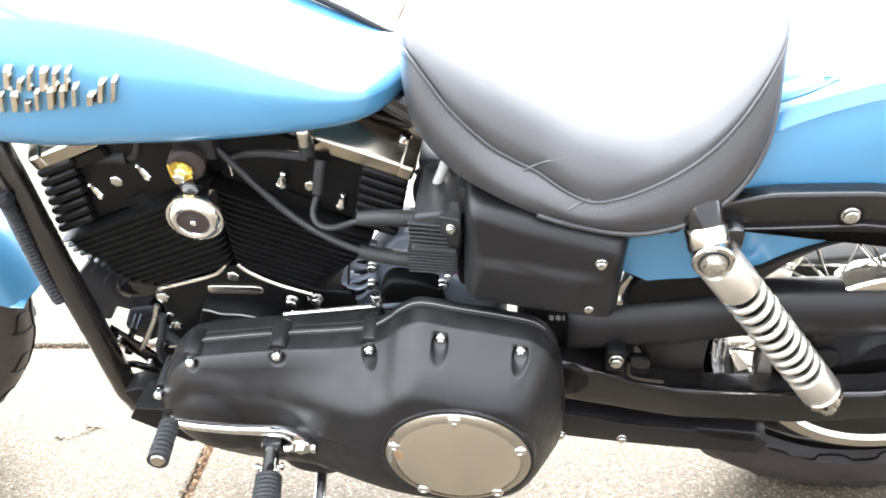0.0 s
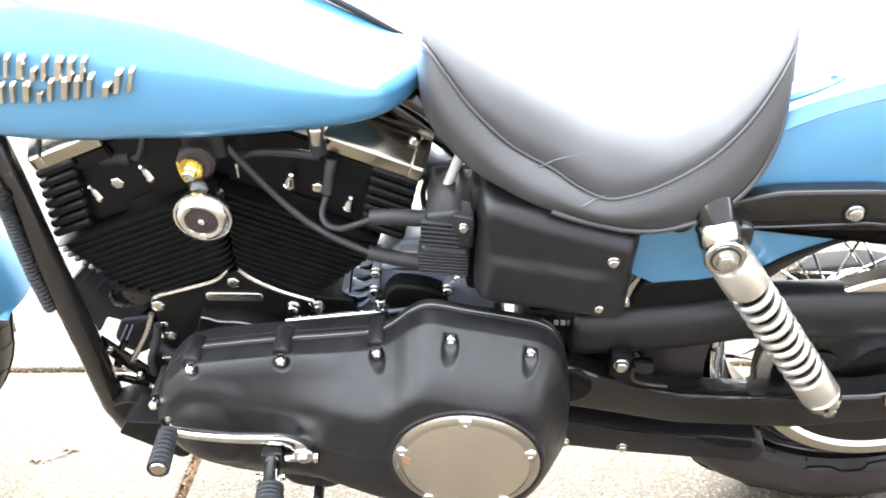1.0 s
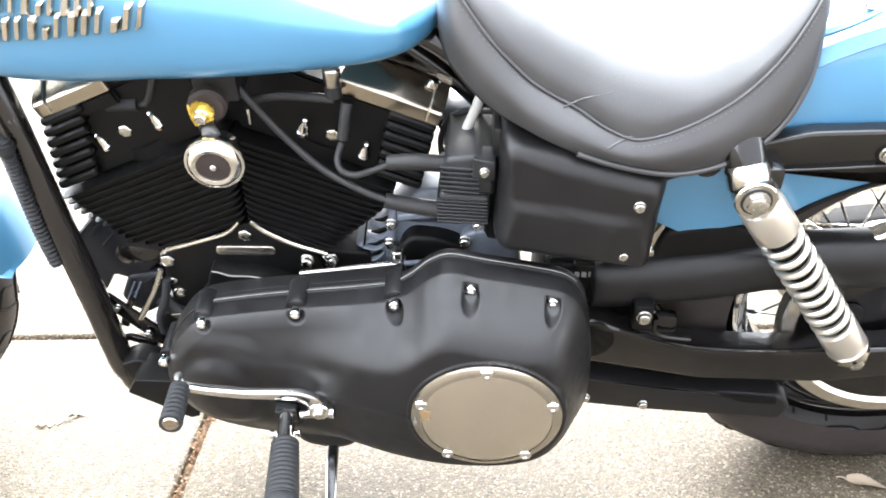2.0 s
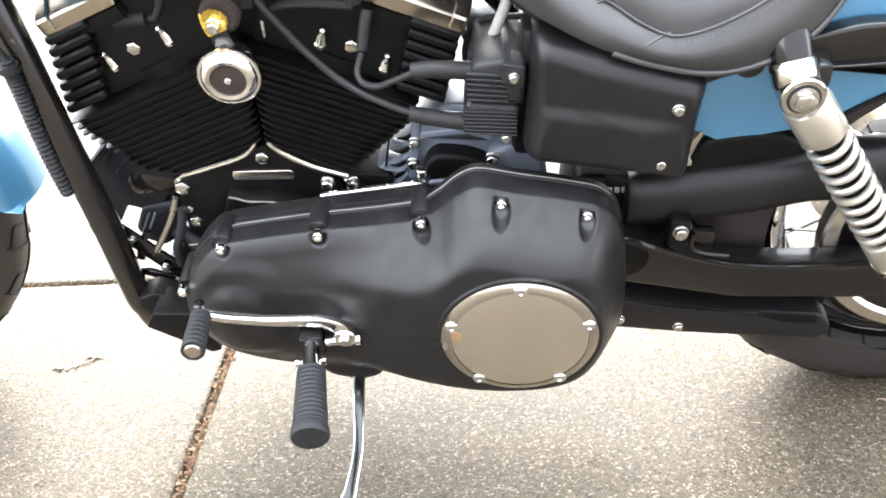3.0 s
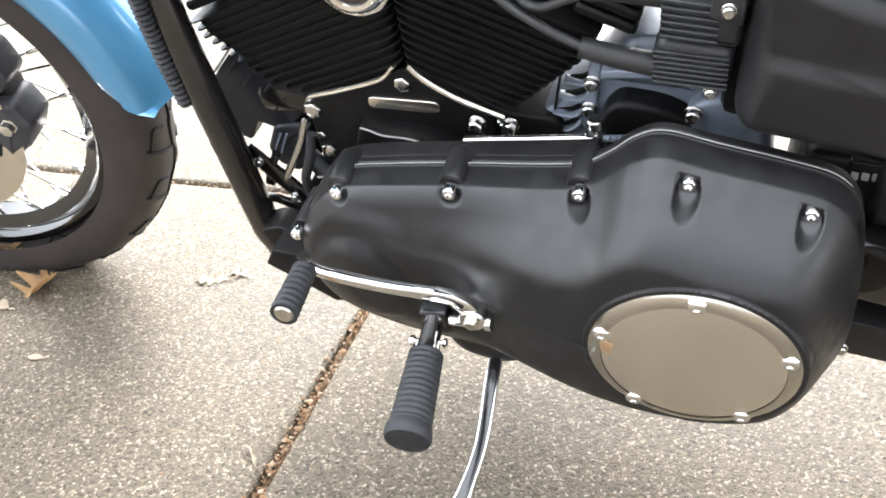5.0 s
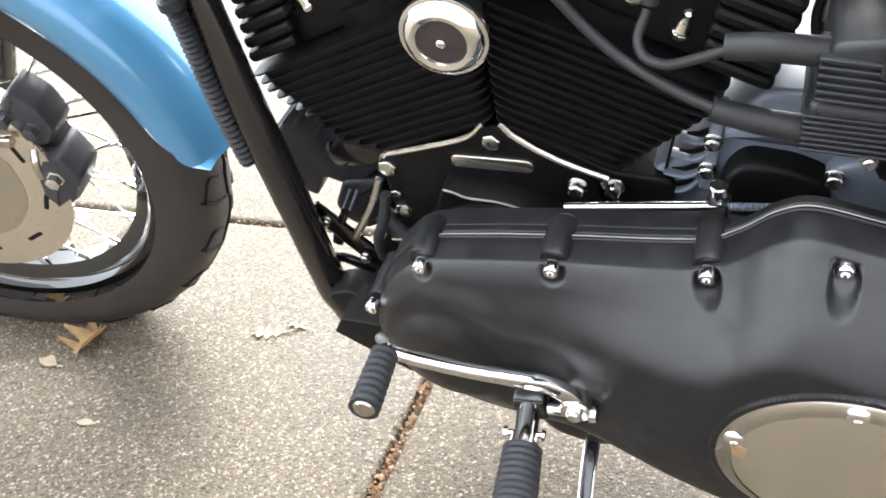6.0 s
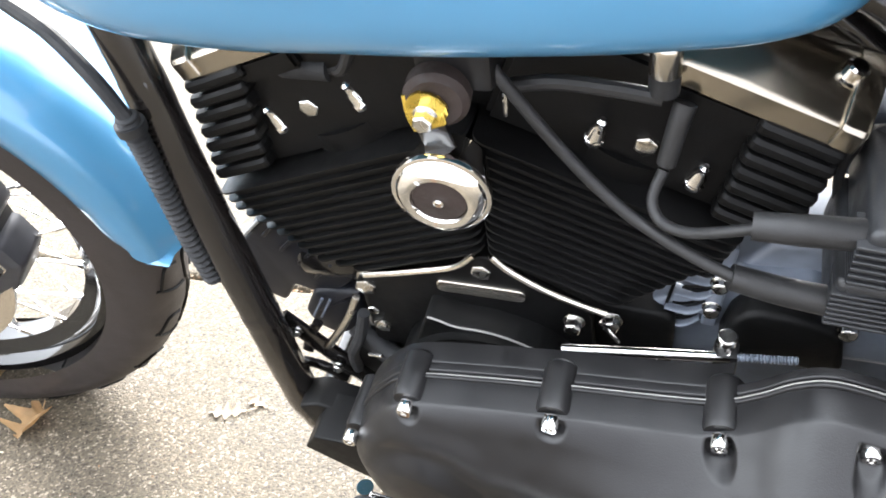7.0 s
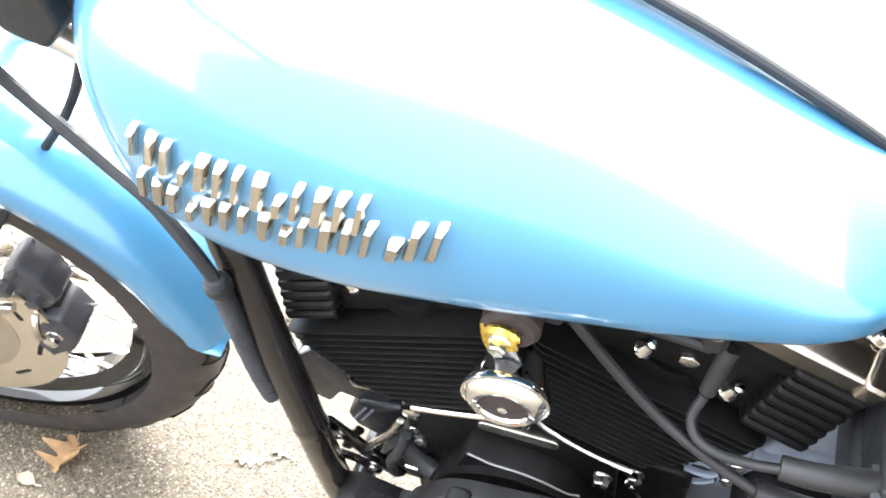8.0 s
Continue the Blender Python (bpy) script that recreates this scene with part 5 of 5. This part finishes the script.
def front_end():
    m = Matrix.Translation((FX, FY, FZ)) @ pose(0, 0, 0, 0, 0, STEER)
    wheel("front_wheel", m, 0.335, 0.052, 0.250, "front wheel with a black tyre and wire spokes", True)

    def sect(t):
        outer = [(-0.071, 0.314), (-0.077, 0.332), (-0.0765, 0.346), (-0.072, 0.355), (-0.0665, 0.3585), (-0.060, 0.3635), (-0.049, 0.371), (-0.034, 0.377), (-0.017, 0.3808), (0, 0.382)]
        # the lower corners of the trailing end are rounded off
        k = max(0.0, 1 - t / 0.07)
        lift = 0.314 + 0.050 * (1 - math.sqrt(max(0.0, 1 - k * k)))
        outer = [(y, max(r, lift + 0.0004 * i)) for i, (y, r) in enumerate(outer)]
        outer += [(-y * 0.86, r) for y, r in reversed(outer[:-1])]
        inner = [(y * 0.96, r - 0.003) for y, r in reversed(outer)]
        return outer + inner
    f = arc_shell(0, 0, 1.5, 150, sect, 160)
    f.transform(m)
    fn = part("front_fender", f, BLUE, bike, "pearl blue front fender")
    br = prism(rounded([(-0.02, 0.30), (0.10, 0.345), (0.09, 0.31), (0.04, 0.27), (-0.02, 0.255)], 0.008), -0.071, -0.078, 0.002)
    br.transform(m)
    part("fender_bracket", br, BLUE, fn)

    # fork legs
    for side in (-1, 1):
        leg = join(tube([(-0.03, side * 0.095, -0.03), (0.10, side * 0.095, 0.20)], 0.029, 8, 24), tube([(0.10, side * 0.095, 0.20), (0.33, side * 0.095, 0.61)], 0.021, 8, 24), lathe([(0, 0.031), (0.02, 0.031)], (0.09, side * 0.095, 0.185), (0.48, 0, 0.87), 24))
        leg.transform(m)
        part("fork_leg", leg, GLOSS if side > 0 else POLISHED, bike, "telescopic fork leg")
    # caliper
    lobes = ((((0.112, 0.056), (0.132, 0.098), (0.156, 0.116), (0.178, 0.090), (0.184, 0.056), (0.164, 0.034), (0.140, 0.030)), -0.014, -0.058, "piston_housing"), (((0.122, -0.006), (0.146, 0.028), (0.174, 0.024), (0.184, -0.012), (0.160, -0.050), (0.130, -0.066), (0.114, -0.040)), -0.012, -0.064, "piston_housing"))
    cal = prism(rounded([(0.100, 0.02), (0.118, 0.070), (0.165, 0.075), (0.168, -0.02), (0.130, -0.050), (0.108, -0.02)], 0.012), -0.010, -0.046, 0.005)
    cal.transform(m)
    ck = part("brake_caliper", cal, SATIN, bike, "satin black brake caliper")
    for outline, y0, y1, nm in lobes:
        bm = prism(rounded(list(outline), 0.007), y0, y1, 0.011, 2)
        bm.transform(m)
        part(nm, bm, CALIPER, ck, "charcoal grey piston housing")
    arm = bar([(0.03, -0.075, 0.13), (0.07, -0.076, 0.085), (0.105, -0.076, 0.065), (0.138, -0.072, 0.058)], [0.010, 0.009, 0.008, 0.007], 0.006, 24)
    arm.transform(m)
    part("carrier_arm", arm, POLISHED, ck)
    for x, z, y in ((0.154, -0.008, -0.062), (0.134, 0.080, -0.056), (0.160, 0.062, -0.056)):
        bm = lathe([(0, 0.011), (0.003, 0.011), (0.004, 0.009), (0.013, 0.009), (0.014, 0.007)], (x, y, z), (0, -1, 0), 6)
        bm.transform(m)
        part("bolt", bm, CHROME if z < 0 else CALIPER, ck)
    bm = tube([(0.152, -0.066, 0.040), (0.152, -0.076, 0.026), (0.148, -0.076, 0.006)], 0.0048, 10, 10)
    bm.transform(m)
    part("bleed_nipple", bm, POLISHED, ck)

    # bars and lamp clear of the tank's nose
    part("handlebar", tube([(-0.52, -0.30, 1.12), (-0.58, -0.22, 1.10), (-0.60, -0.10, 1.00), (-0.60, 0, 0.97), (-0.60, 0.10, 1.00), (-0.58, 0.22, 1.10), (-0.52, 0.30, 1.12)], 0.0127, 50, 14), CHROME, bike, "chrome handlebar")
    part("triple_clamp", box((-0.70, -0.06, 0.845), (-0.62, 0.13, 0.875), 0.012), GLOSS, bike)
    part("lamp_bracket", tube([(-0.80, 0.03, 0.685), (-0.735, 0.0, 0.745), (-0.69, -0.015, 0.768), (-0.655, -0.02, 0.762), (-0.63, -0.03, 0.745)], 0.013, 30, 14), SILVER, bike, "light metal lamp bracket")
    part("switch_housing", prism(rounded([(-0.692, 0.793), (-0.689, 0.840), (-0.642, 0.850), (-0.636, 0.803), (-0.657, 0.782), (-0.680, 0.788)], 0.005), 0.0, -0.05, 0.004), PLASTIC, bike, "dark grey switch housing by the steering head")
    part("headlamp", lathe([(0, 0.02), (0.02, 0.06), (0.06, 0.08), (0.10, 0.085), (0.105, 0.08)], (-0.72, 0.02, 0.86), (-1, -0.15, -0.05), 36), CHROME, bike, "chrome headlamp shell")


def front_clutter():
    """Regulator, oil filter, horn of the wiring and stays between the frame tubes, ahead of the engine."""
    rg = part("voltage_regulator", prism(rounded([(-0.545, 0.412), (-0.533, 0.428), (-0.490, 0.474), (-0.425, 0.440), (-0.425, 0.395), (-0.470, 0.350), (-0.503, 0.362), (-0.520, 0.332), (-0.545, 0.345)], 0.006), 0.03, -0.045, 0.004), NAVY, bike, "glossy black voltage regulator")
    part("edge_strip", bar([(-0.5325, -0.046, 0.4315), (-0.512, -0.046, 0.4535), (-0.492, -0.046, 0.4755)], [0.0016, 0.0016, 0.0016], 0.004, 10), SEALGREY, rg, "bare metal edge")
    for k in range(4):
        x, z = -0.505 + 0.013 * k, 0.442 - 0.017 * k
        part("cooling_fin", prism(rounded([(x - 0.012, z - 0.010), (x + 0.010, z + 0.014), (x + 0.013, z + 0.012), (x - 0.009, z - 0.012)], 0.001, 2), -0.043, -0.0475, 0.001), NAVY, rg)
    bolt(rg, (-0.525, -0.036, 0.398), 0.0052, 0.007)
    cb = part("connector_box", prism(rounded([(-0.500, 0.326), (-0.482, 0.362), (-0.432, 0.372), (-0.440, 0.312), (-0.470, 0.294), (-0.492, 0.306)], 0.006), 0.05, -0.050, 0.006), NAVY, bike, "blue-black plastic connector box")
    # pale raised lines: highlights of the dark box put into colour
    for k in range(2):
        part("highlight_line", bar([(-0.490 + 0.008 * k, -0.0505, 0.324), (-0.474 + 0.008 * k, -0.0505, 0.3545)], [0.0014, 0.0014], 0.0018, 8), CASE, cb)
    of = part("oil_filter", lathe([(0, 0.026), (0.003, 0.034), (0.008, 0.036), (0.060, 0.036), (0.066, 0.032), (0.067, 0.01)], (-0.425, -0.01, 0.395), (-0.90, -0.05, 0.05), 32), GLOSS, bike, "black oil filter")
    br = part("stay_bracket", join(
        bar([(-0.512, -0.070, 0.345), (-0.486, -0.070, 0.312), (-0.459, -0.070, 0.280), (-0.440, -0.070, 0.258)], [0.010, 0.012, 0.012, 0.012], 0.004, 20),
        bar([(-0.508, -0.070, 0.268), (-0.490, -0.070, 0.266), (-0.462, -0.070, 0.252)], [0.006, 0.006, 0.008], 0.004, 14),
        bar([(-0.475, -0.069, 0.340), (-0.488, -0.069, 0.318), (-0.497, -0.069, 0.292)], [0.005, 0.005, 0.006], 0.004, 12)), GLOSS, bike, "black forked stay")
    part("strap", bar([(-0.423, -0.072, 0.396), (-0.436, -0.073, 0.366), (-0.452, -0.073, 0.338), (-0.472, -0.072, 0.306)], [0.0036, 0.004, 0.0042, 0.0046], 0.003, 20), STEEL, br, "bright metal strap")
    part("cable_run", tube([(-0.415, -0.080, 0.385), (-0.424, -0.084, 0.352), (-0.437, -0.084, 0.322), (-0.440, -0.080, 0.29)], 0.0055, 24, 10), RUBBER, br)
    part("lower_hose", tube([(-0.44, -0.06, 0.335), (-0.415, -0.07, 0.318), (-0.39, -0.08, 0.315)], 0.011, 16, 12), RUBBER, br)
    part("wire_clip", tube([(-0.418, -0.088, 0.331), (-0.404, -0.090, 0.335)], 0.0018, 6, 8), CHROME, br)
    for at in ((-0.497, -0.074, 0.330), (-0.463, -0.078, 0.284)):
        bolt(br, at, 0.005, 0.006)
    part("gusset", prism(rounded([(-0.470, 0.262), (-0.42, 0.335), (-0.40, 0.335), (-0.40, 0.24), (-0.455, 0.24)], 0.008), -0.02, -0.062, 0.003), FINBLACK, br)


def rear_of_engine_clutter():
    """Hoses and fittings between the rear cylinder and the battery cover."""
    part("oil_line", tube([(-0.050, -0.04, 0.53), (-0.056, -0.036, 0.557), (-0.056, -0.035, 0.577), (-0.049, -0.035, 0.595), (-0.037, -0.035, 0.608), (-0.023, -0.035, 0.612), (0.02, -0.04, 0.615)], 0.0036, 50, 10), RUBBER, bike, "thin black hose")
    w = part("cable_sleeve", tube([(-0.026, -0.065, 0.604), (-0.017, -0.065, 0.627), (-0.008, -0.06, 0.65)], 0.0060, 14, 12), material("light_grey_sleeve", (0.42, 0.42, 0.40), 0.6), bike, "light grey cable sleeve")
    part("sleeve_end", tube([(-0.030, -0.066, 0.582), (-0.0255, -0.065, 0.606)], 0.0066, 6, 12), RUBBER, w)
    part("relay_bracket", tube([(-0.056, 0.0, 0.575), (-0.048, 0.0, 0.556), (-0.030, 0.0, 0.535), (-0.02, 0.0, 0.51)], 0.0065, 16, 10), GLOSS, bike, "black relay bracket")
    part("clip", tube([(-0.044, -0.012, 0.565), (-0.034, -0.012, 0.555), (-0.030, -0.012, 0.535)], 0.002, 12, 8), CHROME, bike)
    part("reservoir_bracket", box((-0.055, -0.01, 0.54), (-0.02, 0.06, 0.60), 0.006), CASE, bike)
    part("seat_rail", join(tube([(-0.16, 0.01, 0.715), (-0.09, 0.005, 0.672), (-0.03, 0.0, 0.625), (0.0, 0.0, 0.59)], 0.011, 20, 12), tube([(-0.10, 0.07, 0.70), (-0.02, 0.07, 0.63)], 0.012, 8, 12)), GLOSS, bike, "black seat rails")
    part("frame_junction", tube([(-0.13, 0.0, 0.72), (-0.05, -0.035, 0.695), (0.02, -0.05, 0.64)], 0.014, 20, 14), GLOSS, bike, "black frame tube")
    part("rocker_bolt", lathe([(0, 0.010), (0.003, 0.010), (0.004, 0.0075), (0.012, 0.0075), (0.0135, 0.006)], (-0.066, -0.03, 0.640), (0.38, -0.1, 0.92), 12), CHROME, bike)


frame_parts()
engine()
primary()
horn()
coil_pack()
battery_cover()
tank()
seat()
rear_end()
front_end()
front_clutter()
rear_of_engine_clutter()


# ---- loose things on the ground ----
def oak_leaf(at, size, turn, curl, mat, label, lobes=4, seed=1, slim=1.0):
    """A dry lobed leaf with a midrib, curled up at its rim."""
    rnd = random.Random(seed)
    n = 48
    half = []
    for i in range(n + 1):
        t = i / n
        notch = 0.62 + 0.38 * math.cos(2 * math.pi * lobes * t + 0.6) if lobes > 1 else 0.8
        w = slim * 0.30 * math.sin(math.pi * t ** 0.85) * notch + 0.012
        half.append((t, w * (1 + 0.2 * (rnd.random() - 0.5))))
    bm = bmesh.new()
    rows = []
    for t, w in half:
        row = []
        for k in range(-4, 5):
            f = k / 4
            y = w * f
            z = curl * (0.16 * abs(f) ** 1.6 * (w / 0.3) + 0.10 * math.sin(t * 5 + seed) * f + 0.10 * (t - 0.5) ** 2) + 0.012 * (k == 0)
            row.append(bm.verts.new((size * (t - 0.5), size * y, size * z + 0.0012)))
        rows.append(row)
    for a, b in zip(rows, rows[1:]):
        for i in range(8):
            bm.faces.new((a[i], a[i + 1], b[i + 1], b[i]))
    bmesh.ops.solidify(bm, geom=list(bm.faces), thickness=0.0007)
    stem = tube([(size * 0.5, 0, 0.002), (size * 0.62, size * 0.02, 0.004), (size * 0.74, size * 0.07, 0.003)], 0.0009, 8, 6)
    lowest = min(v.co.z for v in bm.verts)
    for v in bm.verts:
        v.co.z -= lowest - 0.0006
    ob = part("fallen_leaf", join(bm, stem), mat)
    ob.matrix_basis = pose(at[0], at[1], 0, 0, 0, turn)
    return tagged(ob, label, "leaf", "fallen leaves")


oak_leaf((-0.913, 1.160), 0.062, 96, 1.3, LEAF, "dry tan lobed leaf on the concrete", 3, 3, 2.0)
oak_leaf((-0.664, 1.238), 0.052, 15, 0.4, PALE, "pale dry leaf lying on the concrete", 4, 5)
oak_leaf((-0.632, 1.262), 0.036, -20, 0.5, PALE, "pale curled leaf piece on the concrete", 3, 8)
oak_leaf((-0.812, 1.018), 0.026, 4, 0.25, PALE, "small pale petal-shaped leaf on the concrete", 1, 9)
oak_leaf((-0.942, 1.112), 0.036, -15, 0.8, PALE, "small pale leaf on the concrete", 1, 11)
oak_leaf((-1.040, 1.260), 0.070, 130, 0.8, LEAF, "dry brown leaf beside the front tyre", 4, 13)
oak_leaf((-0.436, 0.908), 0.030, 128, 0.8, PALE, "pale narrow twig beside the joint", 1, 17, 0.25)
oak_leaf((0.590, 1.050), 0.055, 150, 0.8, PALE, "pale curled leaf beside the rear tyre", 1, 19)


def litter():
    """Grit and brown leaf crumbs that fill the joint beside the stand."""
    rnd = random.Random(4)
    verts, faces = [], []

    def crumb(x, y, z, r):
        o = len(verts)
        a = rnd.random() * 6.28
        e = rnd.uniform(0.6, 1.7)
        for p in ((1, 0, 0), (-1, 0, 0), (0, 1, 0), (0, -1, 0), (0, 0, 0.7), (0, 0, -0.7)):
            px, py = p[0] * e * r * rnd.uniform(0.7, 1.2), p[1] * r * rnd.uniform(0.7, 1.2)
            verts.append((x + px * math.cos(a) - py * math.sin(a), y + px * math.sin(a) + py * math.cos(a), z + p[2] * r * rnd.uniform(0.6, 1.1)))
        for f in ((0, 2, 4), (2, 1, 4), (1, 3, 4), (3, 0, 4), (2, 0, 5), (1, 2, 5), (3, 1, 5), (0, 3, 5)):
            faces.append(tuple(o + i for i in f))
    for _ in range(2600):
        y = rnd.uniform(-0.1, 1.75)
        crumb(JX + rnd.gauss(0, 0.0042), y, rnd.uniform(-0.012, -0.001), rnd.uniform(0.0010, 0.0028))
    for _ in range(260):
        crumb(JX + rnd.gauss(0, 0.0055), rnd.uniform(-0.1, 1.6), rnd.uniform(-0.004, 0.002), rnd.uniform(0.002, 0.0045))
    for _ in range(900):
        crumb(rnd.uniform(-1.6, 1.2), JY + rnd.gauss(0, 0.004), rnd.uniform(-0.012, -0.002), rnd.uniform(0.0012, 0.003))
    for _ in range(220):
        x, y = rnd.uniform(-1.3, 0.9), rnd.uniform(0.5, 1.6)
        crumb(x, y, 0.0008, rnd.uniform(0.0010, 0.0022))
    me = bpy.data.meshes.new("joint_litter")
    me.from_pydata(verts, [], faces)
    me.materials.append(CHIP)
    return tagged(new("joint_litter", me), "brown grit and leaf crumbs in the slab joints", "grit", "", "stuff")


litter()
